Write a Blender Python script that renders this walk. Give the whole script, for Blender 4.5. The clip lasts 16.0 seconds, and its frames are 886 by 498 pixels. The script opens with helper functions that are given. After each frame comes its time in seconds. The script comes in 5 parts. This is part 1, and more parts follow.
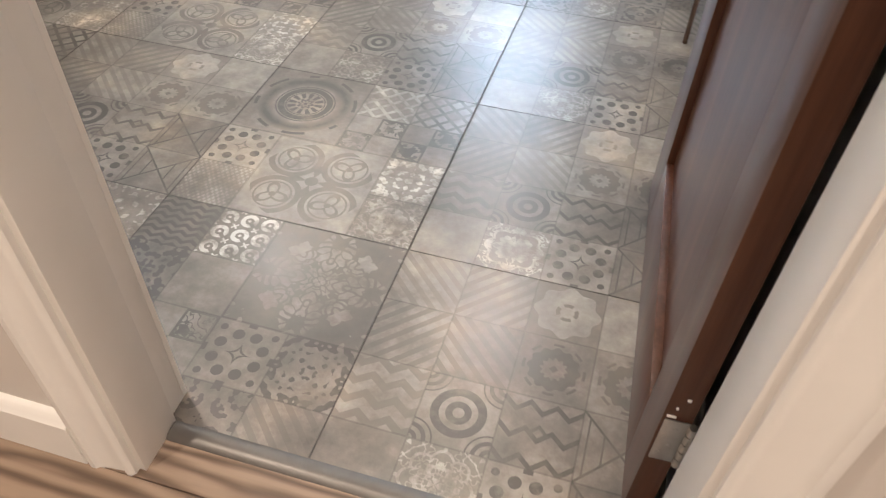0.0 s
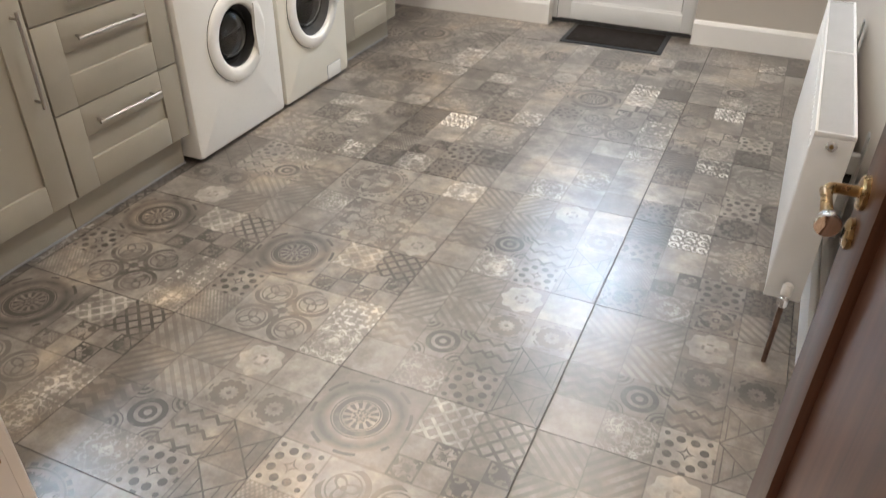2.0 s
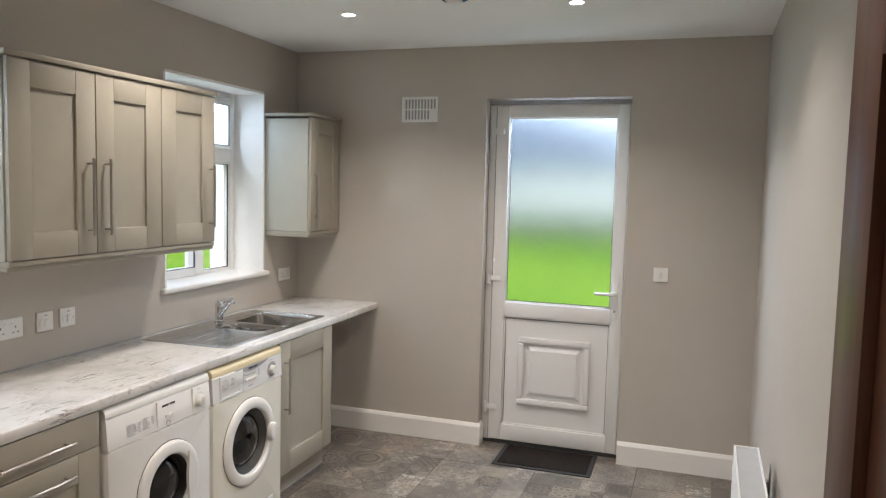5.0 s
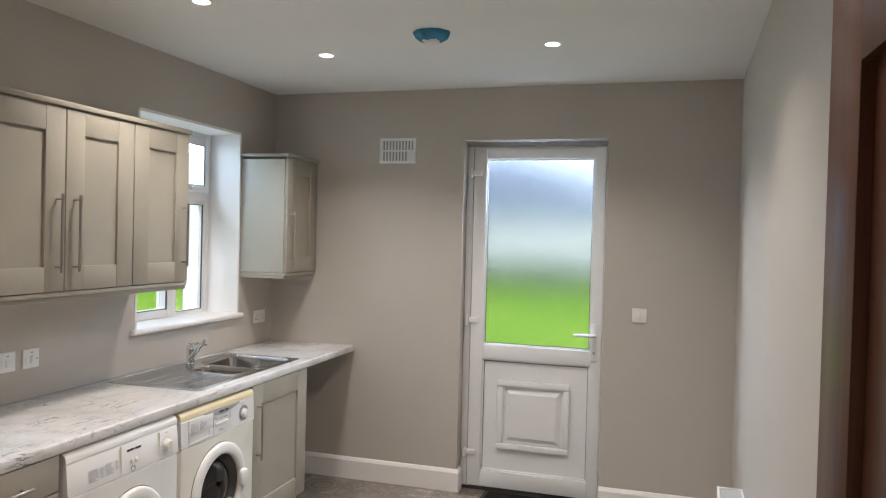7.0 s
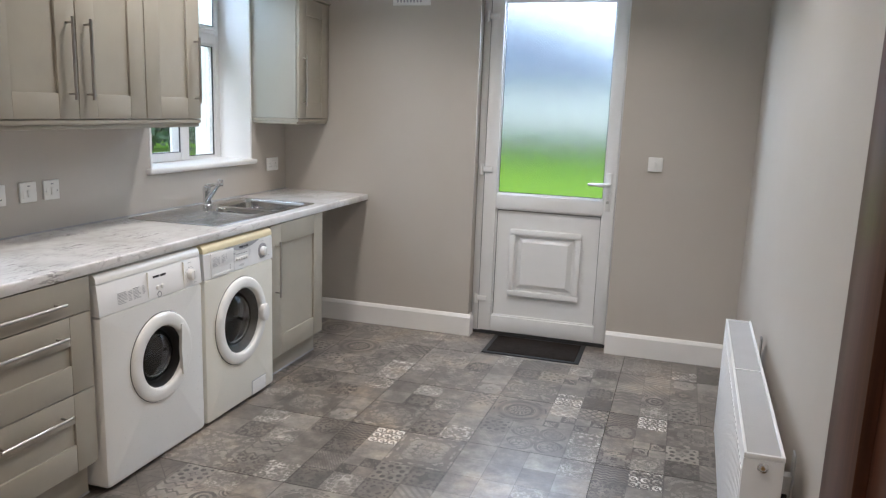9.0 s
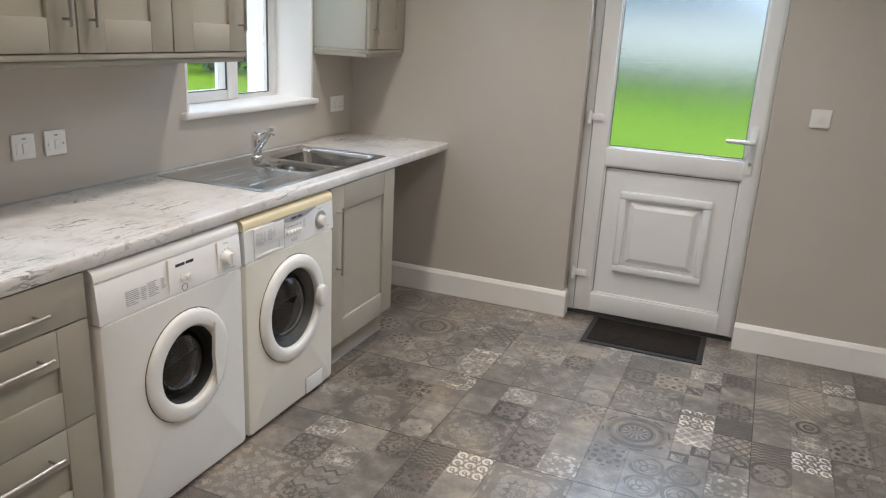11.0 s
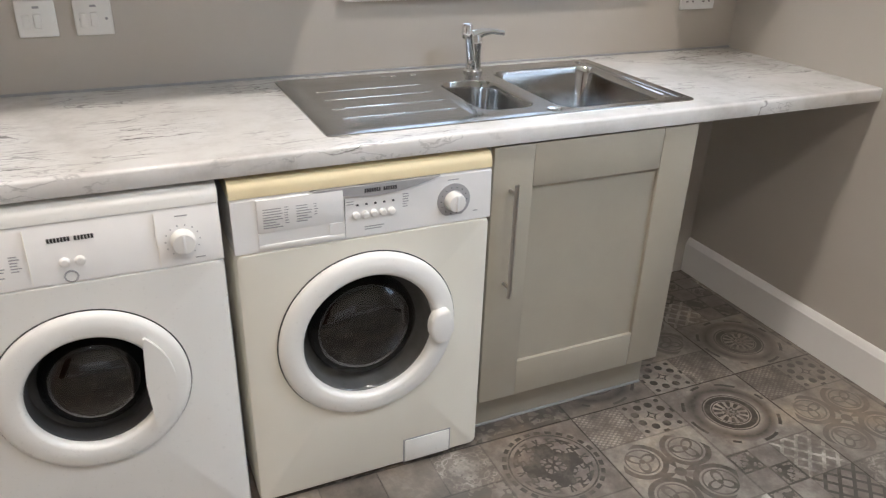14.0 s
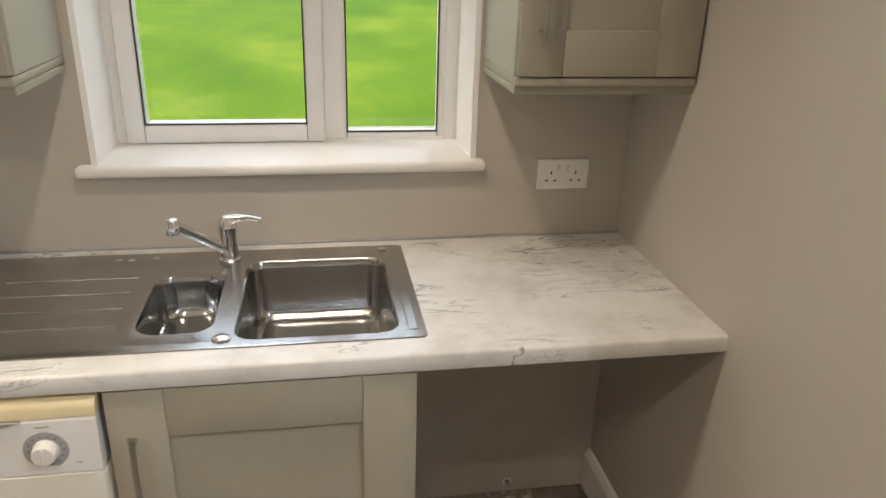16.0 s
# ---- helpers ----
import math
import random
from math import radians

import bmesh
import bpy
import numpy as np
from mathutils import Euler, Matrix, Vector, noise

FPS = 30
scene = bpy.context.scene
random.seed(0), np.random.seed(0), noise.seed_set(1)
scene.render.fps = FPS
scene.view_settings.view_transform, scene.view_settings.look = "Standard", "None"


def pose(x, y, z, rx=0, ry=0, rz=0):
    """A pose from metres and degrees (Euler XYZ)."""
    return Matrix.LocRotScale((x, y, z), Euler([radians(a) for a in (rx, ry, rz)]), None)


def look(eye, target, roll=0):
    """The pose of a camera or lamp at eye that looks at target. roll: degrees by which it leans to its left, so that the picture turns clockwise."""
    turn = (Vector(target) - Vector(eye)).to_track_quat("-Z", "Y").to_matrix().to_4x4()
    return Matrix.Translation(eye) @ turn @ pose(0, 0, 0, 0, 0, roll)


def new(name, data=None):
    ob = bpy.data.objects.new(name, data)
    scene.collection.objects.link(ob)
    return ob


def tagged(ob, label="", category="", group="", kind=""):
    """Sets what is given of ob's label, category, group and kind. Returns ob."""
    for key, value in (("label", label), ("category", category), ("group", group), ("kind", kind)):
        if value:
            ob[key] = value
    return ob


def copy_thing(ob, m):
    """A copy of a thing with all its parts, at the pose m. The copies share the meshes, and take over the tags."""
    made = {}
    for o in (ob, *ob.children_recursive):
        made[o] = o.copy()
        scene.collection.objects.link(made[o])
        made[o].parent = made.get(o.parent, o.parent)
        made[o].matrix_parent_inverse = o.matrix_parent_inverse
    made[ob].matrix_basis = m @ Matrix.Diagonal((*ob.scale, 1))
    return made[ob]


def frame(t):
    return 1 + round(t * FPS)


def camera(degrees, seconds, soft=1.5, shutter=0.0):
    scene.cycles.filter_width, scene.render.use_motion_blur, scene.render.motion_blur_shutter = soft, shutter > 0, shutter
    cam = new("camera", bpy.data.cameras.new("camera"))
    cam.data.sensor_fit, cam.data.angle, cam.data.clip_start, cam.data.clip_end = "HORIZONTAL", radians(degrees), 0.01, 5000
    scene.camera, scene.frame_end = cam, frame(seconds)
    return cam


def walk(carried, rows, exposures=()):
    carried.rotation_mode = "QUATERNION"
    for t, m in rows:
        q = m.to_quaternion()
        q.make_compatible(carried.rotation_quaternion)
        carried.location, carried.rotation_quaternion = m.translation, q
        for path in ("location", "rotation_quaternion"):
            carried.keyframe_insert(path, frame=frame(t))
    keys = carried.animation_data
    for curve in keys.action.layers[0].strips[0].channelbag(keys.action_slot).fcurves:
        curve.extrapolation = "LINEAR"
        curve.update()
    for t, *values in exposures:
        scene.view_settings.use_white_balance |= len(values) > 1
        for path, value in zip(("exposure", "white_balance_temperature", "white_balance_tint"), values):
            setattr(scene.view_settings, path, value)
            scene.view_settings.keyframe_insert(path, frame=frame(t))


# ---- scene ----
cam = camera(61.8, 16.0, soft=1.2, shutter=0.2)
PATH = [
    (0, (0.007, 0.199, 1.147), (-0.341, 1.554, -0.282), 2.4),
    (0.5, (0.001, 0.336, 1.206), (-0.509, 1.621, -0.239), 1.1),
    (1, (-0.023, 0.431, 1.301), (-0.573, 1.732, -0.115), 0.7),
    (1.5, (-0.034, 0.485, 1.369), (-0.623, 1.875, 0.056), 0.8),
    (2, (-0.049, 0.516, 1.44), (-0.695, 2.049, 0.329), 0.9),
    (2.5, (-0.057, 0.509, 1.507), (-0.752, 2.165, 0.627), 0.9),
    (3, (-0.061, 0.497, 1.555), (-0.771, 2.24, 0.88), 1.0),
    (3.5, (-0.051, 0.493, 1.606), (-0.758, 2.295, 1.102), 1.1),
    (4, (-0.025, 0.511, 1.662), (-0.72, 2.349, 1.289), 1.2),
    (4.5, (-0.018, 0.519, 1.683), (-0.686, 2.387, 1.428), 1.2),
    (5, (-0.054, 0.519, 1.712), (-0.679, 2.411, 1.546), 1.4),
    (5.2, (-0.051, 0.509, 1.709), (-0.665, 2.408, 1.578), 1.4),
    (7.3, (-0.061, 0.561, 1.643), (-0.632, 2.478, 1.607), 1.6),
    (7.5, (-0.071, 0.556, 1.622), (-0.639, 2.473, 1.566), 1.7),
    (8, (-0.076, 0.546, 1.568), (-0.646, 2.457, 1.425), 1.9),
    (8.2, (-0.066, 0.534, 1.536), (-0.64, 2.441, 1.351), 1.6),
    (8.5, (-0.083, 0.53, 1.514), (-0.65, 2.431, 1.257), 2.1),
    (9, (-0.099, 0.538, 1.502), (-0.671, 2.418, 1.128), 2.1),
    (9.2, (-0.118, 0.554, 1.494), (-0.69, 2.427, 1.088), 2.2),
    (11.3, (-0.553, 1.433, 1.535), (-1.316, 3.189, 0.957), 3.0),
    (11.5, (-0.578, 1.532, 1.521), (-1.385, 3.27, 0.948), 3.0),
    (12, (-0.589, 1.849, 1.579), (-1.566, 3.495, 0.999), 2.8),
    (12.5, (-0.663, 2.141, 1.537), (-1.805, 3.669, 0.936), 2.8),
    (13, (-0.666, 2.446, 1.45), (-2.03, 3.767, 0.821), 2.8),
    (13.5, (-0.631, 2.786, 1.398), (-2.184, 3.8, 0.65), 2.7),
    (14, (-0.641, 3.131, 1.404), (-2.267, 3.889, 0.52), 1.9),
    (14.5, (-0.639, 3.452, 1.442), (-2.294, 4.055, 0.495), 2.2),
    (15, (-0.655, 3.771, 1.51), (-2.356, 4.237, 0.568), 1.9),
    (15.5, (-0.753, 4.073, 1.607), (-2.502, 4.47, 0.722), 1.9),
    (16, (-0.792, 4.344, 1.659), (-2.616, 4.67, 0.908), 1.7),
]
EXPOSURES = [
    (0, 1.12, 5650, 10), (1.5, 1.20, 5850, 10), (2.5, 0.98, 5900, 11), (3.5, 0.76, 5950, 11), (5.0, 0.78, 5850, 12), (7.5, 0.74, 5700, 13), (9.0, 0.76, 5450, 12),
    (11.5, 0.68, 5750, 11), (12.5, 0.64, 5850, 12), (14.0, 0.86, 5700, 12), (15.5, 0.74, 5750, 12), (16.0, 0.48, 6700, 13),
]
walk(cam, [(t, look(eye, target, roll)) for t, eye, target, roll in PATH], EXPOSURES)

# ---------------------------------------------------------------- light
world = bpy.data.worlds.new("overcast_sky")
scene.world = world
world.use_nodes = True
wn = world.node_tree.nodes
sky = wn.new("ShaderNodeTexSky")
sky.sky_type, sky.sun_disc = "NISHITA", False
sky.sun_elevation, sky.sun_rotation = radians(42), radians(210)
sky.air_density, sky.dust_density, sky.ozone_density = 1.0, 5.0, 1.0
cloud = wn.new("ShaderNodeMix")              # an even veil of bright cloud over the sky
cloud.data_type = "RGBA"
cloud.inputs["Factor"].default_value = 0.62
cloud.inputs[7].default_value = (9.6, 10.8, 12.2, 1)
world.node_tree.links.new(sky.outputs[0], cloud.inputs[6])
world.node_tree.links.new(cloud.outputs[2], wn["Background"].inputs[0])
wn["Background"].inputs[1].default_value = 0.15

sun_data = bpy.data.lights.new("sun", "SUN")
sun_data.energy, sun_data.angle, sun_data.color = 0.5, radians(20), (1.0, 0.96, 0.9)
sun = new("sun", sun_data)
sun.matrix_world = pose(0, 0, 20, 48, 0, -30)


WARM, WARMER = (1.0, 0.855, 0.69), (1.0, 0.77, 0.55)
SPOT_POWER, HALL_POWER = 28.0, 66.0
def area_lamp(name, m, w, h, power, colour):
    d = bpy.data.lights.new(name, "AREA")
    d.shape, d.size, d.size_y, d.energy, d.color = "RECTANGLE", w, h, power, colour
    new(name, d).matrix_world = m


# added strip lamps, hidden under the window and door heads, boosting the sky's light
DAY = (0.77, 0.90, 1.0)
for wy, power in ((4.278, 5.0), (1.983, 11.0)):
    area_lamp("window_fill_lamp", look((-3.05, wy, 2.225), (-2.0, wy - 0.1, 1.98)), 0.90, 0.13, power, DAY)
area_lamp("door_fill_lamp", look((-0.84, 5.48, 2.245), (-0.84, 4.5, 1.70)), 0.72, 0.10, 13.0, DAY)
# first three places are known; the rest are guessed, added unseen to light room and hall
DOWNLIGHTS = [(-1.84, 4.21), (-0.62, 4.21), (-1.95, 3.25), (-0.42, 3.1), (-1.84, 1.75), (-0.42, 1.75), (-1.3, -0.35), (-0.2, -1.7), (0.9, -0.35)]
for lx, ly in DOWNLIGHTS:
    d = bpy.data.lights.new("downlight_beam", "SPOT")
    d.energy, d.color, d.shadow_soft_size, d.spot_size, d.spot_blend = (HALL_POWER if ly < 0 else SPOT_POWER * (0.66 if ly < 2 else 1)), (WARMER if ly < 2 else WARM), 0.05, radians(130), 0.7
    new("downlight_beam", d).matrix_world = pose(lx, ly, 2.598)

# ---------------------------------------------------------------- materials


def nodes_of(name, rough=0.5, metal=0.0):
    m = bpy.data.materials.new(name)
    m.use_nodes = True
    t = m.node_tree
    b = t.nodes["Principled BSDF"]
    b.inputs["Roughness"].default_value, b.inputs["Metallic"].default_value = rough, metal
    return m, t, b


def node(t, kind, **values):
    n = t.nodes.new("ShaderNode" + kind)
    for k, v in values.items():
        if k in n.inputs:
            n.inputs[k].default_value = v
    return n


def link(t, a, b):
    t.links.new(a, b)


def noise_tex(t, scale, detail=4.0, rough=0.6, stretch=(1, 1, 1)):
    co = node(t, "TexCoord")
    mp = node(t, "Mapping")
    mp.inputs["Scale"].default_value = stretch
    n = node(t, "TexNoise", Scale=scale, Detail=detail, Roughness=rough)
    link(t, co.outputs["Object"], mp.inputs["Vector"])
    link(t, mp.outputs["Vector"], n.inputs["Vector"])
    return n


def ramp(t, fac, stops):
    r = node(t, "ValToRGB")
    while len(r.color_ramp.elements) < len(stops):
        r.color_ramp.elements.new(0.5)
    for e, (p, c) in zip(r.color_ramp.elements, stops):
        e.position, e.color = p, (*c, 1)
    link(t, fac, r.inputs["Fac"])
    return r


def bump(t, b, height, strength, distance=0.002):
    n = node(t, "Bump", Strength=strength, Distance=distance)
    link(t, height, n.inputs["Height"])
    link(t, n.outputs["Normal"], b.inputs["Normal"])


def surface(name, colour, vary=0.06, scale=3.0, rough=0.5, metal=0.0, grain=60.0, relief=0.15, stretch=(1, 1, 1), fine=(1, 1, 1), coat=0.0):
    """Paint, plastic, metal or plaster: a colour that drifts at a large scale, and a fine relief."""
    m, t, b = nodes_of(name, rough, metal)
    big = noise_tex(t, scale, 5, 0.65, stretch)
    lo = tuple(max(0, c * (1 - vary)) for c in colour)
    hi = tuple(min(1, c * (1 + vary)) for c in colour)
    r = ramp(t, big.outputs["Fac"], [(0.3, lo), (0.7, hi)])
    link(t, r.outputs["Color"], b.inputs["Base Color"])
    small = noise_tex(t, grain, 3, 0.6, fine)
    rr = node(t, "MapRange")
    rr.inputs["To Min"].default_value, rr.inputs["To Max"].default_value = max(0.02, rough - (0.07 if relief else 0.02)), min(1, rough + (0.07 if relief else 0.02))
    link(t, small.outputs["Fac"], rr.inputs["Value"])
    link(t, rr.outputs[0], b.inputs["Roughness"])
    if relief:
        bump(t, b, small.outputs["Fac"], relief)
    if coat:
        b.inputs["Coat Weight"].default_value = coat
        b.inputs["Coat Roughness"].default_value = 0.15
    return m


WALL = surface("greige_wall_paint", (0.505, 0.466, 0.414), 0.025, 1.3, 0.62, grain=260, relief=0.10)
CEIL = surface("white_ceiling_paint", (0.87, 0.865, 0.85), 0.02, 1.0, 0.8, grain=200, relief=0.08)
HALL = surface("hall_wall_paint", (0.62, 0.58, 0.54), 0.03, 1.2, 0.7, grain=220, relief=0.08)
GLOSSW = surface("white_gloss_woodwork", (0.82, 0.80, 0.77), 0.03, 4, 0.35, grain=90, relief=0)
UPVC = surface("white_upvc", (0.80, 0.80, 0.79), 0.02, 5, 0.3, grain=150, relief=0)
CABINET = surface("sage_grey_painted_ash", (0.375, 0.346, 0.280), 0.035, 6, 0.42, grain=45, relief=0.10, fine=(6, 6, 0.35))
CARCASS = surface("sage_grey_carcass", (0.47, 0.462, 0.405), 0.02, 5, 0.45, grain=120, relief=0.03)
ENAMEL = surface("white_enamel", (0.83, 0.825, 0.79), 0.015, 3, 0.28, grain=90, relief=0)
ENAMEL2 = surface("aged_white_enamel", (0.82, 0.795, 0.70), 0.02, 3, 0.30, grain=90, relief=0)
YELLOWED = surface("yellowed_plastic", (0.74, 0.64, 0.40), 0.06, 5, 0.4, grain=90, relief=0)
PLASTIC = surface("white_plastic", (0.80, 0.79, 0.76), 0.02, 8, 0.33, grain=140, relief=0)
PANELGREY = surface("pale_grey_plastic", (0.80, 0.795, 0.78), 0.02, 8, 0.35, grain=140, relief=0)
GREYPRINT = surface("grey_print", (0.34, 0.34, 0.35), 0.05, 20, 0.5, relief=0)
BLACKPRINT = surface("black_print", (0.03, 0.03, 0.035), 0.05, 20, 0.5, relief=0)
RUBBER = surface("dark_grey_rubber", (0.045, 0.045, 0.045), 0.1, 20, 0.6, grain=120, relief=0.1)
BLACKV = surface("black_void", (0.008, 0.008, 0.008), 0.1, 20, 0.8, relief=0)
STEEL = surface("brushed_stainless_steel", (0.47, 0.465, 0.455), 0.06, 8, 0.23, 1.0, grain=30, relief=0, fine=(30, 1, 1))
BOWL = surface("polished_stainless_bowl", (0.50, 0.495, 0.485), 0.05, 8, 0.13, 1.0, grain=40, relief=0)
NICKEL = surface("brushed_nickel", (0.45, 0.425, 0.39), 0.03, 12, 0.30, 1.0, grain=60, relief=0)
CHROME = surface("chrome", (0.80, 0.80, 0.80), 0.02, 8, 0.07, 1.0, grain=40, relief=0.0)
BRASS = surface("aged_brass", (0.42, 0.29, 0.14), 0.15, 30, 0.28, 1.0, grain=90, relief=0.05)
GREYMETAL = surface("galvanised_steel", (0.50, 0.50, 0.49), 0.1, 30, 0.4, 1.0, grain=90, relief=0.05)
RADWHITE = surface("white_radiator_enamel", (0.80, 0.81, 0.81), 0.015, 4, 0.3, grain=120, relief=0)
GRILLE = surface("perforated_grey_grille", (0.42, 0.42, 0.42), 0.05, 10, 0.5, grain=900, relief=0.6)
RENDERW = surface("white_exterior_render", (0.70, 0.70, 0.68), 0.03, 3, 0.9, grain=120, relief=0.3)
BLUEFILM = surface("blue_plastic_film", (0.03, 0.20, 0.36), 0.35, 25, 0.25, grain=40, relief=0.5)
SILICONE = surface("grey_silicone", (0.36, 0.36, 0.37), 0.1, 20, 0.5, relief=0.05)
GROUT = surface("dark_tile_grout", (0.15, 0.14, 0.125), 0.2, 20, 0.9, grain=200, relief=0.3)
MATBROWN = surface("dark_brown_mat_pile", (0.026, 0.021, 0.018), 0.25, 30, 0.95, grain=500, relief=1.0)
MATBROWN.node_tree.nodes["Principled BSDF"].inputs["Specular IOR Level"].default_value = 0.08
MATEDGE = surface("black_rubber_mat_edge", (0.02, 0.02, 0.02), 0.2, 20, 0.55, grain=200, relief=0.2)


def wood(name, dark, light, rough, axis, scale=1.0, coat=0.0):
    m, t, b = nodes_of(name, rough)
    st = [9.0 * scale] * 3
    st[axis] = 0.5 * scale
    n = noise_tex(t, 2.2, 8, 0.62, tuple(st))
    n2 = noise_tex(t, 14, 6, 0.7, tuple(s * (1 if i != axis else 0.4) for i, s in enumerate(st)))
    mx = node(t, "Mix")
    mx.inputs["Factor"].default_value = 0.35
    link(t, n.outputs["Fac"], mx.inputs["A"])
    link(t, n2.outputs["Fac"], mx.inputs["B"])
    r = ramp(t, mx.outputs["Result"], [(0.32, dark), (0.52, tuple((a + c) / 2 for a, c in zip(dark, light))), (0.70, light)])
    link(t, r.outputs["Color"], b.inputs["Base Color"])
    bump(t, b, mx.outputs["Result"], 0.12, 0.001)
    if coat:
        b.inputs["Coat Weight"].default_value = coat
        b.inputs["Coat Roughness"].default_value = 0.22
        b.inputs["Specular IOR Level"].default_value = 0.15
    return m


MAHOGANY = wood("dark_mahogany_door", (0.044, 0.017, 0.009), (0.130, 0.052, 0.027), 0.40, 2, 1.0, 0.3)
def oak():
    """Oak boards with drawn-out cathedral grain along x."""
    m, t, b = nodes_of("oak_laminate", 0.42)
    co = node(t, "TexCoord")
    mp = node(t, "Mapping")
    mp.inputs["Scale"].default_value = (0.55, 3.2, 1.0)
    link(t, co.outputs["Object"], mp.inputs["Vector"])
    w = node(t, "TexWave", Scale=3.2, Distortion=11.0, Detail=3.0)
    w.inputs["Detail Scale"].default_value = 0.9
    w.wave_type, w.bands_direction = "BANDS", "Y"
    link(t, mp.outputs["Vector"], w.inputs["Vector"])
    n = noise_tex(t, 60, 5, 0.7, (0.08, 1, 1))
    mx = node(t, "Mix")
    mx.inputs["Factor"].default_value = 0.4
    link(t, w.outputs["Fac"], mx.inputs["A"])
    link(t, n.outputs["Fac"], mx.inputs["B"])
    r = ramp(t, mx.outputs["Result"], [(0.15, (0.115, 0.078, 0.055)), (0.45, (0.215, 0.152, 0.110)), (0.8, (0.33, 0.245, 0.180))])
    link(t, r.outputs["Color"], b.inputs["Base Color"])
    bump(t, b, mx.outputs["Result"], 0.1, 0.001)
    return m


OAK = oak()
STRIP = surface("satin_bronze_strip", (0.17, 0.16, 0.15), 0.12, 12, 0.42, 0.7, grain=60, relief=0)


def marble():
    m, t, b = nodes_of("white_marble_laminate", 0.14)
    co = node(t, "TexCoord")
    warp = node(t, "TexNoise", Scale=4.0, Detail=6.0, Roughness=0.65)
    link(t, co.outputs["Object"], warp.inputs["Vector"])
    mix = node(t, "Mix")
    mix.data_type = "VECTOR"
    mix.inputs["Factor"].default_value = 0.07
    link(t, co.outputs["Object"], mix.inputs[4])
    link(t, warp.outputs["Color"], mix.inputs[5])
    veins = []
    for sc, sharp in ((4.0, 0.014), (11.0, 0.026)):
        mp = node(t, "Mapping")
        mp.inputs["Scale"].default_value = (3.6, 0.70, 2.4)
        mp.inputs["Rotation"].default_value = (0, 0, 0.28)
        link(t, mix.outputs[1], mp.inputs["Vector"])
        n = node(t, "TexNoise", Scale=sc, Detail=3.0, Roughness=0.55, Distortion=0.35)
        link(t, mp.outputs["Vector"], n.inputs["Vector"])
        a = node(t, "Math")
        a.operation = "SUBTRACT"
        a.inputs[1].default_value = 0.5
        link(t, n.outputs["Fac"], a.inputs[0])
        c = node(t, "Math")
        c.operation = "ABSOLUTE"
        link(t, a.outputs[0], c.inputs[0])
        r = node(t, "MapRange")
        r.inputs["From Max"].default_value, r.inputs["To Min"].default_value, r.inputs["To Max"].default_value = sharp, 1.0, 0.0
        link(t, c.outputs[0], r.inputs["Value"])
        veins.append(r)
    patch = node(t, "TexNoise", Scale=5.0, Detail=3.0, Roughness=0.5)
    link(t, co.outputs["Object"], patch.inputs["Vector"])
    pr = node(t, "MapRange")
    pr.inputs["From Min"].default_value, pr.inputs["From Max"].default_value = 0.45, 0.62
    link(t, patch.outputs["Fac"], pr.inputs["Value"])
    mul = []
    for v, k in zip(veins, (0.9, 0.46)):
        a = node(t, "Math")
        a.operation = "MULTIPLY"
        link(t, v.outputs[0], a.inputs[0])
        link(t, pr.outputs[0], a.inputs[1])
        c = node(t, "Math")
        c.operation = "MULTIPLY"
        c.inputs[1].default_value = k
        link(t, a.outputs[0], c.inputs[0])
        mul.append(c)
    tot = node(t, "Math")
    tot.operation, tot.use_clamp = "ADD", True
    link(t, mul[0].outputs[0], tot.inputs[0])
    link(t, mul[1].outputs[0], tot.inputs[1])
    base = ramp(t, warp.outputs["Fac"], [(0.33, (0.55, 0.53, 0.50)), (0.50, (0.69, 0.675, 0.65)), (0.66, (0.76, 0.75, 0.73))])
    fin = node(t, "Mix")
    fin.data_type = "RGBA"
    link(t, tot.outputs[0], fin.inputs["Factor"])
    link(t, base.outputs["Color"], fin.inputs[6])
    fin.inputs[7].default_value = (0.17, 0.16, 0.155, 1)
    link(t, fin.outputs[2], b.inputs["Base Color"])
    bump(t, b, warp.outputs["Fac"], 0.03)
    return m


MARBLE = marble()


def glass(name, rough=0.0, tint=(1, 1, 1), relief=0.0):
    m, t, b = nodes_of(name, rough)
    b.inputs["Base Color"].default_value = (*tint, 1)
    b.inputs["Transmission Weight"].default_value = 1.0
    b.inputs["IOR"].default_value = 1.45
    if relief:
        n = noise_tex(t, 190, 3, 0.55, (1, 1, 0.8))
        bump(t, b, n.outputs["Fac"], relief, 0.004)
    return m


CLEAR = glass("clear_glass", 0.0, (0.97, 0.99, 0.98))
FROST = glass("obscure_stippled_glass", 0.135, (0.96, 0.98, 0.98), 0.20)
PORTHOLE = glass("smoked_porthole_glass", 0.02, (0.20, 0.195, 0.185))
PORTHOLE.node_tree.nodes["Principled BSDF"].inputs["IOR"].default_value = 1.62


def lamp_glow():
    m, t, b = nodes_of("lit_lamp_lens", 0.4)
    b.inputs["Base Color"].default_value = (0.9, 0.85, 0.75, 1)
    b.inputs["Emission Color"].default_value = (1.0, 0.86, 0.66, 1)
    b.inputs["Emission Strength"].default_value = 14.0
    return m


GLOW = lamp_glow()


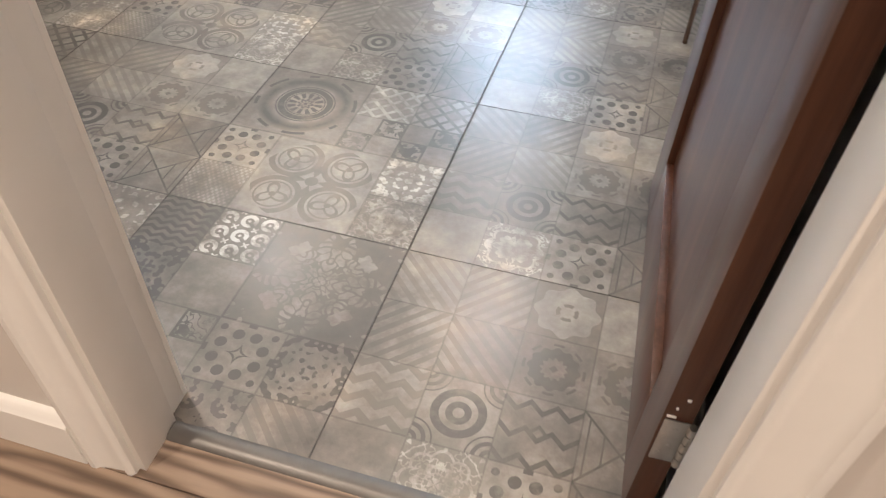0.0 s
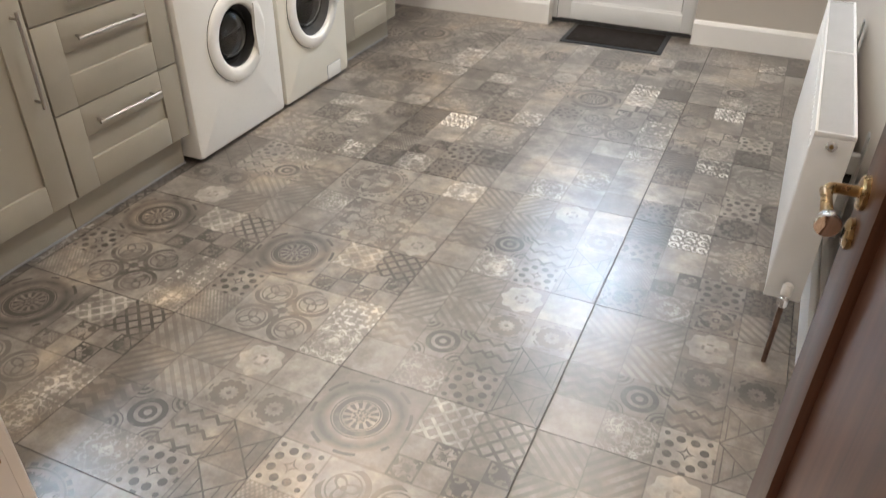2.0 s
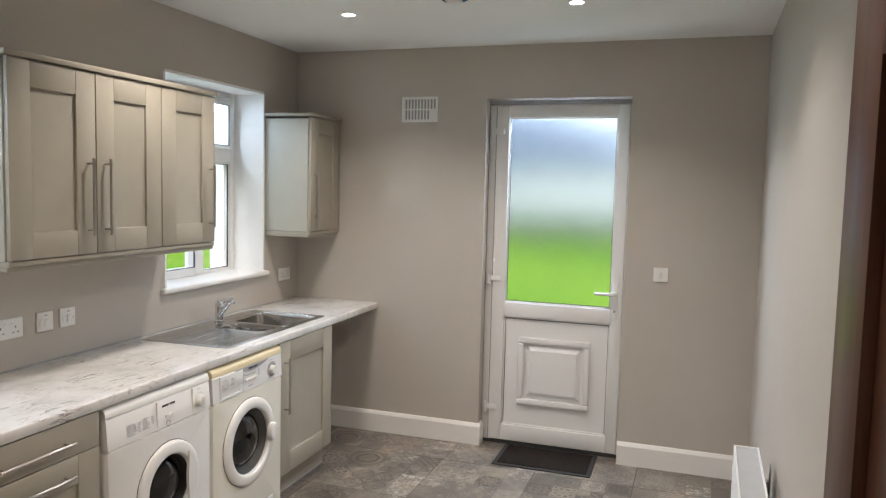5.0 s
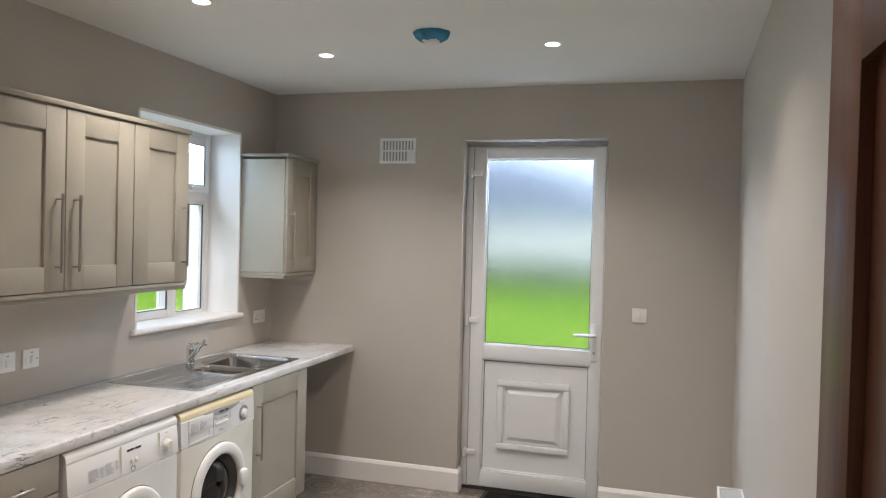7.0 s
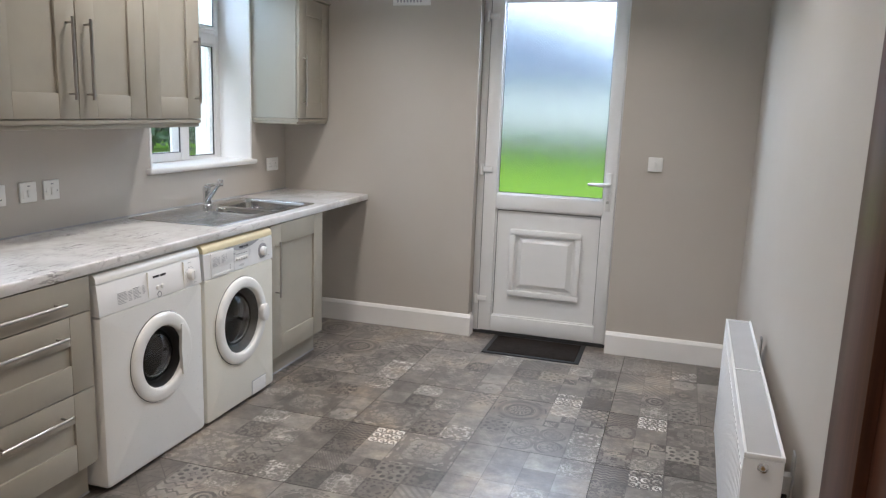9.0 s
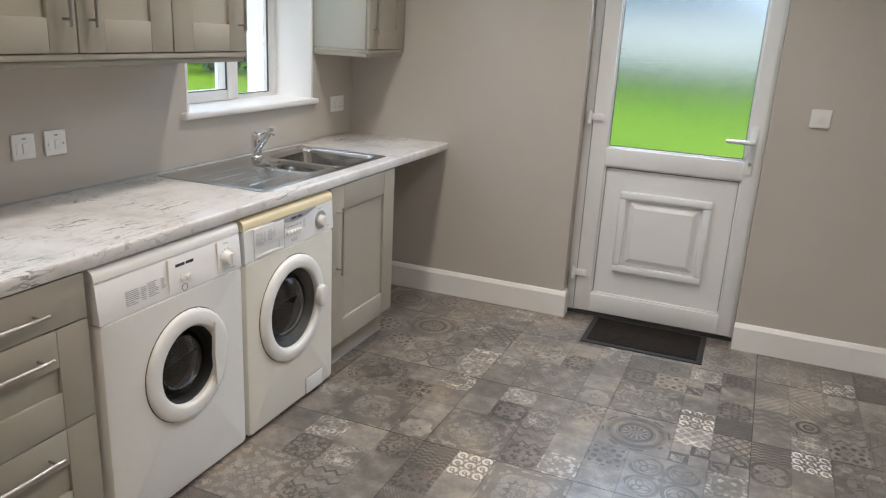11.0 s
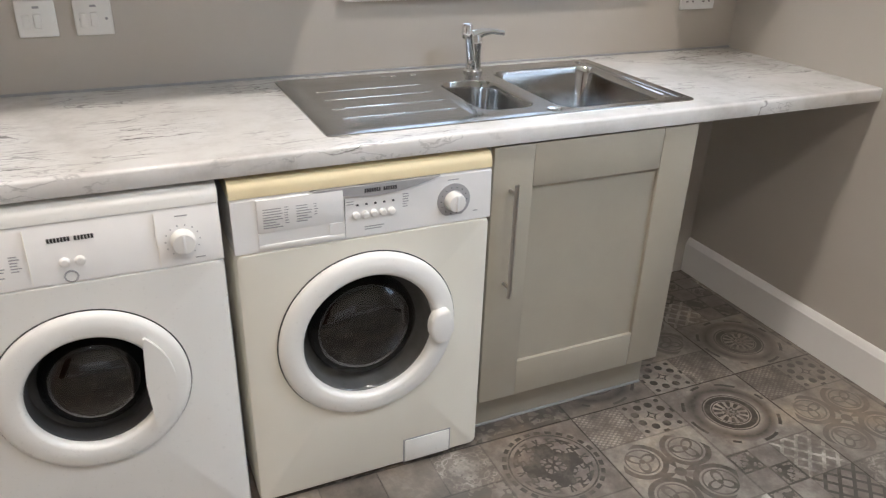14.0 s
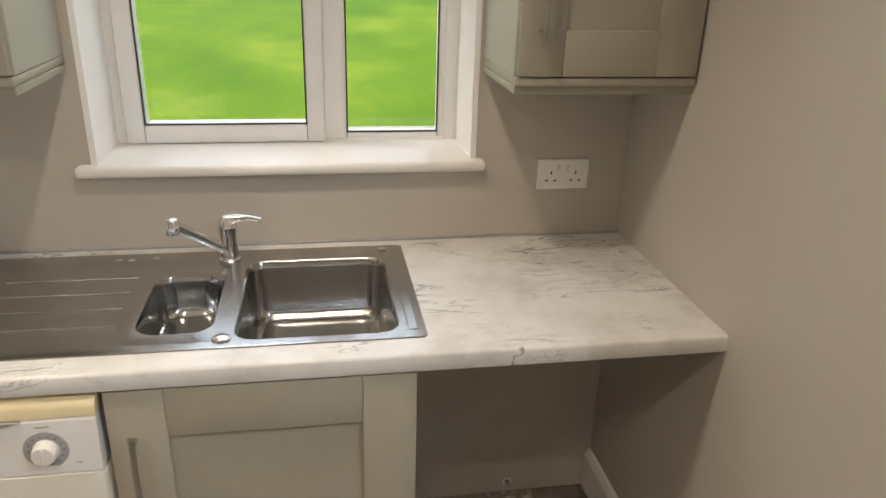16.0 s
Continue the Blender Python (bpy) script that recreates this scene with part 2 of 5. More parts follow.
def grass_mat():
    m, t, b = nodes_of("mown_lawn_grass", 0.9)
    n = noise_tex(t, 0.55, 6, 0.65, (0.35, 0.7, 1))
    n2 = noise_tex(t, 13, 6, 0.78, (0.5, 0.9, 1))
    mx = node(t, "Mix")
    mx.inputs["Factor"].default_value = 0.45
    link(t, n.outputs["Fac"], mx.inputs["A"])
    link(t, n2.outputs["Fac"], mx.inputs["B"])
    r = ramp(t, mx.outputs["Result"], [(0.36, (0.070, 0.170, 0.005)), (0.50, (0.135, 0.265, 0.008)), (0.64, (0.29, 0.375, 0.026))])
    link(t, r.outputs["Color"], b.inputs["Base Color"])
    b.inputs["Specular IOR Level"].default_value = 0.1
    bump(t, b, n2.outputs["Fac"], 0.5, 0.03)
    return m


GRASS = grass_mat()
LEAF = surface("dark_hedge_leaf", (0.035, 0.075, 0.022), 0.5, 2.0, 0.55, grain=20, relief=0)
BARK = surface("brown_bark", (0.09, 0.065, 0.045), 0.3, 8, 0.9, grain=30, relief=0.6)
SLATE = surface("blue_grey_roof_slate", (0.12, 0.15, 0.19), 0.15, 3, 0.6, grain=30, relief=0.3)

# ---------------------------------------------------------------- building blocks
ORIGIN = {}


def thing(name, at, label, category, group="", kind=""):
    ob = new(name)
    ob.empty_display_size = 0.1
    ob.location = at
    ORIGIN[ob] = Vector(at)
    return tagged(ob, label, category, group, kind)


def mesh_of(name, bm, material, shift=(0, 0, 0), smooth=35):
    bmesh.ops.translate(bm, verts=bm.verts, vec=-Vector(shift))
    bmesh.ops.recalc_face_normals(bm, faces=bm.faces)
    me = bpy.data.meshes.new(name)
    bm.to_mesh(me)
    bm.free()
    for p in me.polygons:
        p.use_smooth = True
    me.set_sharp_from_angle(angle=radians(smooth))
    me.materials.append(material)
    return me


def part(name, bm, material, parent, label="", smooth=35):
    """One mesh object, drawn in world places, under a thing or under a part."""
    ob = new(name, mesh_of(name, bm, material, ORIGIN[parent], smooth))
    ob.parent = parent
    ORIGIN[ob] = ORIGIN[parent]
    return tagged(ob, label)


def solo(name, bm, material, label, category, group="", kind="", smooth=35):
    """A thing that is one mesh, with its origin at the middle of its foot."""
    xs = [v.co for v in bm.verts]
    at = Vector(((min(v.x for v in xs) + max(v.x for v in xs)) / 2, (min(v.y for v in xs) + max(v.y for v in xs)) / 2, min(v.z for v in xs)))
    ob = new(name, mesh_of(name, bm, material, at, smooth))
    ob.location = at
    ORIGIN[ob] = at
    return tagged(ob, label, category, group, kind)


def box(bm, x0, x1, y0, y1, z0, z1, bev=0.0, seg=2):
    m = Matrix.Translation(((x0 + x1) / 2, (y0 + y1) / 2, (z0 + z1) / 2)) @ Matrix.Diagonal((x1 - x0, y1 - y0, z1 - z0, 1))
    vs = bmesh.ops.create_cube(bm, size=1.0, matrix=m)["verts"]
    if bev:
        es = {e for v in vs for e in v.link_edges}
        bmesh.ops.bevel(bm, geom=list(es), offset=bev, segments=seg, affect="EDGES", profile=0.5, clamp_overlap=True)
    return bm


def B(*a, **k):
    return box(bmesh.new(), *a, **k)


def rod(bm, p0, p1, r0, r1=None, seg=20):
    p0, p1 = Vector(p0), Vector(p1)
    d = p1 - p0
    m = Matrix.Translation((p0 + p1) / 2) @ d.to_track_quat("Z", "Y").to_matrix().to_4x4()
    bmesh.ops.create_cone(bm, cap_ends=True, segments=seg, radius1=r0, radius2=r0 if r1 is None else r1, depth=d.length, matrix=m)
    return bm


def lathe(bm, profile, m=Matrix(), seg=40, closed=False):
    """Turn (radius, height) pairs about the z axis of m."""
    rings = []
    for r, h in profile:
        rings.append([bm.verts.new(m @ Vector((r * math.cos(2 * math.pi * i / seg), r * math.sin(2 * math.pi * i / seg), h))) for i in range(seg)])
    pairs = list(zip(rings, rings[1:])) + ([(rings[-1], rings[0])] if closed else [])
    for a, b in pairs:
        for i in range(seg):
            j = (i + 1) % seg
            bm.faces.new((a[i], a[j], b[j], b[i]))
    if not closed:
        for ring in (rings[0], rings[-1]):
            bm.faces.new(ring)
    return bm


def sweep(bm, points, radii, seg=16):
    """A round bar along a line of points."""
    pts = [Vector(p) for p in points]
    if not isinstance(radii, (list, tuple)):
        radii = [radii] * len(pts)
    rings, side = [], None
    for i, p in enumerate(pts):
        d = (pts[min(i + 1, len(pts) - 1)] - pts[max(i - 1, 0)]).normalized()
        if side is None:
            side = d.orthogonal().normalized()
        side = (side - d * side.dot(d)).normalized()
        up = d.cross(side)
        rings.append([bm.verts.new(p + radii[i] * (math.cos(2 * math.pi * k / seg) * side + math.sin(2 * math.pi * k / seg) * up)) for k in range(seg)])
    for a, b in zip(rings, rings[1:]):
        for k in range(seg):
            j = (k + 1) % seg
            bm.faces.new((a[k], a[j], b[j], b[k]))
    bm.faces.new(rings[0])
    bm.faces.new(rings[-1])
    return bm


def extrude_profile(bm, outline, axis, a0, a1):
    """A closed outline of (u, z) pairs drawn along an axis: for 'y' u is x, for 'x' u is y, for 'z' the pair is (x, y)."""
    def at(u, v, a):
        return {"y": (u, a, v), "x": (a, u, v), "z": (u, v, a)}[axis]
    lo = [bm.verts.new(at(u, v, a0)) for u, v in outline]
    hi = [bm.verts.new(at(u, v, a1)) for u, v in outline]
    n = len(outline)
    for i in range(n):
        j = (i + 1) % n
        bm.faces.new((lo[i], lo[j], hi[j], hi[i]))
    bm.faces.new(lo)
    bm.faces.new(hi)
    return bm


def structure(name, bm, material, label, category):
    return solo(name, bm, material, label, category, kind="structure")


# ---------------------------------------------------------------- plan
XW, XE, YN, YS, ZC = -2.70, 0.35, 5.20, 0.79, 2.625
YH = 0.645                       # hall face of the partition
XO, YO = -3.11, 5.62             # outer faces
DOORWAY = (-0.60, 0.195, 2.03)   # inner doorway: x from, x to, height
WIN = (3.80, 4.755, 1.132, 2.285)
WIN2 = (1.505, 2.460, 1.132, 2.285)    # second window, over the near end of the worktop
EXT = (-1.325, -0.412, 2.29)     # opening of the outer door

bm = B(XO, XW, YS - 3.2, WIN2[0], -0.2, ZC)
box(bm, XO, XW, WIN2[1], WIN[0], -0.2, ZC)
box(bm, XO, XW, WIN[1], YO, -0.2, ZC)
for w in (WIN, WIN2):
    box(bm, XO, XW, w[0], w[1], -0.2, w[2])
    box(bm, XO, XW, w[0], w[1], w[3], ZC)
structure("wall_west", bm, WALL, "greige painted plaster wall behind the kitchen units", "wall")
bm = B(XW, EXT[0], YN, YO, -0.2, ZC)
box(bm, EXT[1], XE + 0.15, YN, YO, -0.2, ZC)
box(bm, EXT[0], EXT[1], YN, YO, EXT[2], ZC)
structure("wall_north", bm, WALL, "greige painted plaster wall around the back door", "wall")
structure("wall_east", extrude_profile(bmesh.new(), [(XE - 0.022 * (YN - YS), YS), (XE + 0.15, YS), (XE + 0.15, YN), (XE, YN)], "z", -0.2, ZC), WALL, "greige painted plaster wall behind the radiator", "wall")
bm = B(XW, DOORWAY[0] - 0.03, YH, YS, -0.2, ZC)
box(bm, DOORWAY[1] + 0.03, 2.0, YH, YS, -0.2, ZC)
box(bm, DOORWAY[0] - 0.03, DOORWAY[1] + 0.03, YH, YS, DOORWAY[2] + 0.03, ZC)
structure("wall_south", bm, HALL, "painted partition wall with an inner doorway", "wall")
structure("ceiling", B(XO, 2.15, YS - 3.35, YO, ZC, ZC + 0.2), CEIL, "flat white painted plaster ceiling", "ceiling")
structure("wall_hall_east", B(2.0, 2.15, YS - 3.2, YS, -0.2, ZC), HALL, "painted hall wall", "wall")
structure("wall_hall_south", B(XO, 2.15, YS - 3.35, YS - 3.2, -0.2, ZC), HALL, "painted hall wall", "wall")

# ---------------------------------------------------------------- floors
hall_floor = structure("hall_floor", B(XO, 2.15, YS - 3.35, 0.735, -0.2, -0.012), OAK, "oak laminate hall floor", "floor")
floor = structure("floor", B(XO, XE + 0.15, 0.735, YO, -0.2, -0.0035), GROUT, "grey patterned patchwork ceramic floor tiles", "floor")

# ---------------------------------------------------------------- trim
def skirting(bm, x0, x1, y0, y1, face, h=0.145):
    """A skirting board with an eased top; face: the side that looks into the room."""
    t = 0.02
    prof = [(0, 0), (t, 0), (t, h - 0.022), (t - 0.006, h - 0.014), (0.010, h - 0.004), (0.004, h), (0, h)]
    if face == "-y":
        extrude_profile(bm, [(y1 - u, v) for u, v in prof], "x", x0, x1)
    elif face == "+y":
        extrude_profile(bm, [(y0 + u, v) for u, v in prof], "x", x0, x1)
    elif face == "-x":
        extrude_profile(bm, [(x1 - u, v) for u, v in prof], "y", y0, y1)
    else:
        extrude_profile(bm, [(x0 + u, v) for u, v in prof], "y", y0, y1)
    return bm


bm = skirting(bmesh.new(), XW + 0.002, EXT[0] + 0.02, 0, YN, "-y")
skirting(bm, EXT[0], 0, YN, YN + 0.07, "+x")
structure("baseboard_left", bm, GLOSSW, "white painted skirting board", "skirting board")
structure("baseboard_right", skirting(bmesh.new(), EXT[1], XE, 0, YN, "-y"), GLOSSW, "white painted skirting board", "skirting board")
bm = skirting(bmesh.new(), 0, XE, YS, YN - 0.021, "-x")
for v in bm.verts:
    v.co.x -= 0.022 * (YN - v.co.y)
structure("baseboard_east", bm, GLOSSW, "white painted skirting board", "skirting board")
structure("baseboard_hall_left", skirting(bmesh.new(), XW, DOORWAY[0] - 0.0975, 0, YH, "-y", 0.13), GLOSSW, "white painted hall skirting board", "skirting board")
structure("baseboard_hall_right", skirting(bmesh.new(), DOORWAY[1] + 0.0975, 2.0, 0, YH, "-y", 0.13), GLOSSW, "white painted hall skirting board", "skirting board")

# inner door frame: lining with stop, and moulded architraves on the hall side
L0, L1, LH = DOORWAY
frame_in = thing("door_frame", ((L0 + L1) / 2, (YH + YS) / 2, 0), "white painted timber door lining and architrave", "door frame", kind="structure")
REB = 0.742                      # where the rebate for the leaf begins
for xa, xb, ya, yb in ((L0 - 0.03, L0, YH, REB), (L0 - 0.03, L0 - 0.012, REB, YS), (L1, L1 + 0.03, YH, REB), (L1 + 0.024, L1 + 0.03, REB, YS)):
    part("lining", B(xa, xb, ya, yb, -0.012, LH + 0.03, 0.001), GLOSSW, frame_in)
part("lining_head", B(L0, L1, YH, REB, LH, LH + 0.03, 0.001), GLOSSW, frame_in)
part("lining_head", B(L0 - 0.012, L1 + 0.024, REB, YS, LH + 0.014, LH + 0.03, 0.001), GLOSSW, frame_in)


def architrave(sign, xin, face):
    """face: the wall plane; sign: which way it grows from the opening."""
    d = -1 if face == YH else 1
    prof = [(0, 0), (0.07, 0), (0.07, 0.016), (0.064, 0.021), (0.056, 0.021), (0.052, 0.016), (0.046, 0.014), (0.018, 0.011), (0.012, 0.015), (0.004, 0.014), (0, 0.010)]
    return extrude_profile(bmesh.new(), [(xin + sign * (0.006 + 1.22 * u), face + d * v) for u, v in prof], "z", -0.012, LH + 0.075)


for face in (YH, YS):
    part("architrave", architrave(-1, L0 - 0.006, face), GLOSSW, frame_in)
    if face == YH:
        part("architrave", architrave(1, L1 + 0.006, face), GLOSSW, frame_in)
    d = -0.018 if face == YH else 0.018
    part("architrave_head", B(L0 - 0.002, L1 + 0.002, min(face, face + d), max(face, face + d), LH + 0.006, LH + 0.076, 0.004), GLOSSW, frame_in)
strike = part("strike_plate", B(L0 - 0.012, L0 - 0.009, YS - 0.045, YS - 0.006, 0.88, 1.06, 0.001), BRASS, frame_in, "aged brass strike plate")
part("latch_hole", B(L0 - 0.010, L0 - 0.0084, YS - 0.036, YS - 0.018, 0.925, 0.955), BLACKV, strike)
part("deadbolt_hole", B(L0 - 0.010, L0 - 0.0084, YS - 0.036, YS - 0.018, 0.985, 1.015), BLACKV, strike)

prof = [(0.705, -0.012), (0.705, -0.004), (0.712, 0.003), (0.722, 0.006), (0.734, 0.0055), (0.742, 0.001), (0.742, -0.0035), (0.735, -0.012)]
solo("threshold_strip", extrude_profile(bmesh.new(), prof, "x", L0 + 0.001, L1 - 0.001), STRIP, "satin grey metal threshold strip between wood floor and tiles", "threshold")

# ---------------------------------------------------------------- inner door, standing open
leaf = thing("panelled_door", (L1 - 0.004, YS + 0.02, 0.006), "dark mahogany panelled inner door standing open", "door")
FX, BX, DY0, DY1, DZ0, DZ1 = 0.165, 0.205, 0.800, 1.632, 0.008, 2.012
PY0, PY1, PZA, PZB = DY0 + 0.10, 1.490, 0.188, 1.875
for nm, a in (("stile", (DY0, PY0, DZ0, DZ1)), ("stile", (PY1, DY1, DZ0, DZ1)), ("bottom_rail", (PY0, PY1, DZ0, PZA)), ("top_rail", (PY0, PY1, PZB, DZ1))):
    part(nm, B(FX, BX, a[0], a[1], a[2], a[3], 0.0012), MAHOGANY, leaf)
part("panel", B(FX + 0.016, BX - 0.016, PY0, PY1, PZA, PZB), MAHOGANY, leaf, "sunk mahogany panel")
for z in (0.19, 1.80):
    h = part("hinge", B(FX + 0.004, BX - 0.002, DY0 - 0.0035, DY0 - 0.0005, z, z + 0.10, 0.001), GREYMETAL, leaf, "steel butt hinge")
    bm = bmesh.new()
    for k in range(5):
        rod(bm, (BX + 0.002, DY0 - 0.006, z + 0.020 * k + 0.001), (BX + 0.002, DY0 - 0.006, z + 0.020 * k + 0.019), 0.006)
    part("knuckle", bm, GREYMETAL, h)
    for dx, dz in ((0.012, 0.02), (0.022, 0.04), (0.012, 0.06), (0.022, 0.082)):
        part("screw", rod(bmesh.new(), (FX + dx, DY0 - 0.0052, z + dz), (FX + dx, DY0 - 0.003, z + dz), 0.0035, seg=10), GREYMETAL, h)
for z, dx_, w in ((0.296, 0.011, 0.006), (0.316, 0.014, 0.0018), (0.338, 0.024, 0.0026)):
    part("paint_chip", B(FX + dx_ - w, FX + dx_ + w, DY0 - 0.0012, DY0 + 0.001, z - 0.0025, z + 0.0025, 0.0005), PLASTIC, leaf, "bare chip in the varnish")
leaf.rotation_euler.z = radians(1.6)     # swung a little past the square
HZ, HY = 0.935, 1.590
rose = Matrix.Translation((FX, HY, HZ)) @ Matrix.Rotation(radians(-90), 4, "Y")
hd = part("handle", lathe(bmesh.new(), [(0.026, -0.0015), (0.026, 0.006), (0.022, 0.010), (0.012, 0.011)], rose, 32), BRASS, leaf, "aged brass lever handle")
sweep_pts = [(FX - 0.008, HY, HZ), (FX - 0.035, HY, HZ), (FX - 0.046, HY - 0.003, HZ), (FX - 0.052, HY - 0.012, HZ), (FX - 0.053, HY - 0.04, HZ), (FX - 0.053, HY - 0.085, HZ - 0.002)]
part("lever", sweep(bmesh.new(), sweep_pts, [0.009, 0.008, 0.009, 0.009, 0.008, 0.009], 16), BRASS, hd)
part("lever_tip", lathe(bmesh.new(), [(0.009, 0), (0.012, 0.006), (0.0175, 0.028), (0.016, 0.032), (0.004, 0.033)], Matrix.Translation((FX - 0.053, HY - 0.083, HZ - 0.002)) @ Matrix.Rotation(radians(90), 4, "X"), 20), CHROME, hd, "chrome lever tip")
ro = Matrix.Translation((FX, HY, HZ - 0.068)) @ Matrix.Rotation(radians(-90), 4, "Y")
es = part("escutcheon", lathe(bmesh.new(), [(0.024, -0.0015), (0.024, 0.006), (0.018, 0.010), (0.006, 0.0105)], ro, 32), BRASS, leaf, "round brass lock escutcheon")
part("keyhole", B(FX - 0.0125, FX - 0.010, HY - 0.003, HY + 0.003, HZ - 0.076, HZ - 0.060), BLACKV, es)

# ---------------------------------------------------------------- windows
WF0, WF1 = -2.990, -2.920


def sash(window, ya, yb, za, zb, w, xf, name):
    s = part(name, B(WF0 + 0.005, xf, ya, ya + w, za, zb, 0.006), UPVC, window)
    for a in ((yb - w, yb, za, zb), (ya + w, yb - w, za, za + w), (ya + w, yb - w, zb - w, zb)):
        part("sash_bar", B(WF0 + 0.005, xf, *a, 0.006), UPVC, s)
    gasket = bmesh.new()
    for a in ((ya + w, ya + w + 0.004, za + w, zb - w), (yb - w - 0.004, yb - w, za + w, zb - w), (ya + w, yb - w, za + w, za + w + 0.004), (ya + w, yb - w, zb - w - 0.004, zb - w)):
        box(gasket, xf - 0.012, xf - 0.004, *a)
    part("gasket", gasket, RUBBER, s)
    g = part("pane", B(-2.962, -2.956, ya + w, yb - w, za + w, zb - w), CLEAR, s)
    g.visible_shadow = False
    return s


def build_window(win, name, label):
    """A side casement, a fixed light with a top vent, reveals, inner board and outer sill."""
    window = thing(name, (-2.95, (win[0] + win[1]) / 2, win[2]), label, "window", kind="structure")
    y0, y1, z0, z1 = win[0] - 0.005, win[1] + 0.005, win[2] - 0.01, win[3] + 0.005
    m0, m1 = win[0] + 0.545, win[0] + 0.625
    t0, t1 = 1.845, 1.915
    for nm, a in (("window_frame", (y0, y0 + 0.04, z0, z1)), ("window_frame", (y1 - 0.045, y1, z0, z1)), ("window_frame", (y0 + 0.04, y1 - 0.045, z0, z0 + 0.02)),
                  ("window_frame", (y0 + 0.04, y1 - 0.045, z1 - 0.045, z1)), ("mullion", (m0, m1, z0 + 0.02, z1 - 0.045)), ("transom", (m1, y1 - 0.045, t0, t1))):
        part(nm, B(WF0, WF1, *a, 0.004), UPVC, window)
    sash(window, y0 + 0.035, m0 + 0.025, z0 + 0.015, z1 - 0.04, 0.05, WF1 + 0.018, "casement")
    sash(window, m1 - 0.015, y1 - 0.04, z0 + 0.012, t0 + 0.004, 0.022, WF1 - 0.006, "fixed_light")
    top = sash(window, m1 - 0.015, y1 - 0.035, t1 - 0.015, z1 - 0.04, 0.045, WF1 + 0.018, "top_vent")
    hx, hy = WF1 + 0.018, win[0] + 0.73
    bm = B(hx - 0.001, hx + 0.012, hy, hy + 0.07, t1 + 0.002, t1 + 0.018, 0.004)
    box(bm, hx + 0.010, hx + 0.022, hy + 0.02, hy + 0.14, t1 + 0.004, t1 + 0.016, 0.004)
    part("window_handle", bm, UPVC, top)
    bm = B(WF1, XW + 0.002, win[0] - 0.012, win[0] + 0.003, win[2], win[3])
    box(bm, WF1, XW + 0.002, win[1] - 0.003, win[1] + 0.012, win[2], win[3])
    box(bm, WF1, XW + 0.002, win[0], win[1], win[3] - 0.003, win[3] + 0.012)
    structure("window_reveal", bm, CEIL, "white painted window reveal", "window reveal")
    bm = B(XO - 0.002, WF0, win[0] - 0.012, win[0] + 0.003, win[2], win[3])
    box(bm, XO - 0.002, WF0, win[1] - 0.003, win[1] + 0.012, win[2], win[3])
    structure("outer_reveal", bm, RENDERW, "white rendered outer window reveal", "window reveal")
    structure("outer_sill", B(XO - 0.06, WF0 + 0.01, win[0] - 0.05, win[1] + 0.05, win[2] - 0.06, win[2] - 0.012, 0.004), RENDERW, "white concrete outer window sill", "window sill")
    structure("window_sill", B(WF1 - 0.01, XW + 0.033, win[0] - 0.048, win[1] + 0.035, 1.106, 1.136, 0.012, 3), GLOSSW, "white painted window board", "window sill")


build_window(WIN, "window_1", "white double-glazed window with a side casement and a top vent")
build_window(WIN2, "window_2", "white double-glazed window over the near end of the worktop")

# ---------------------------------------------------------------- back door
YD = 5.275
door = thing("door_1", (-0.868, YD + 0.03, 0), "white back door with obscure glass above a moulded panel", "door", kind="structure")
fx0, fx1, fz = EXT[0] + 0.002, EXT[1] - 0.001, EXT[2] - 0.004
for a in ((fx0, fx0 + 0.062, 0.0, fz), (fx1 - 0.022, fx1, 0.0, fz), (fx0 + 0.062, fx1 - 0.022, fz - 0.05, fz)):
    part("door_frame", B(a[0], a[1], YD + 0.012, YD + 0.08, a[2], a[3], 0.004), UPVC, door)
part("door_sill", B(fx0, fx1, YD + 0.008, YD + 0.12, 0.0, 0.022, 0.004), RUBBER, door, "dark weathered door threshold")
lx0, lx1, lz0, lz1 = fx0 + 0.050, fx1 - 0.012, 0.028, fz - 0.04
GX0, GX1, GZ0, GZ1 = -1.184, -0.498, 0.967, 2.172
PZ0, PZ1 = 0.135, 0.868
for nm, a in (("stile", (lx0, GX0 - 0.004, lz0, lz1)), ("stile", (GX1 + 0.004, lx1, lz0, lz1)), ("top_rail", (GX0 - 0.004, GX1 + 0.004, GZ1 + 0.004, lz1)),
              ("mid_rail", (GX0 - 0.004, GX1 + 0.004, PZ1, GZ0 - 0.004)), ("bottom_rail", (GX0 - 0.004, GX1 + 0.004, lz0, PZ0))):
    part(nm, B(a[0], a[1], YD, YD + 0.06, a[2], a[3], 0.004), UPVC, door)
for za, zb in ((GZ0, GZ1), (PZ0 + 0.004, PZ1 - 0.004)):
    bm = bmesh.new()
    for a in ((GX0 - 0.004, GX0 + 0.006, za - 0.004, zb + 0.004), (GX1 - 0.006, GX1 + 0.004, za - 0.004, zb + 0.004), (GX0 + 0.006, GX1 - 0.006, za - 0.004, za + 0.006), (GX0 + 0.006, GX1 - 0.006, zb - 0.006, zb + 0.004)):
        box(bm, a[0], a[1], YD + 0.014, YD + 0.034, a[2], a[3], 0.003)
    part("bead", bm, UPVC, door)
pane = part("pane", B(GX0, GX1, YD + 0.026, YD + 0.034, GZ0, GZ1), FROST, door, "obscure stippled glass")
pane.visible_shadow = False
bm = bmesh.new()
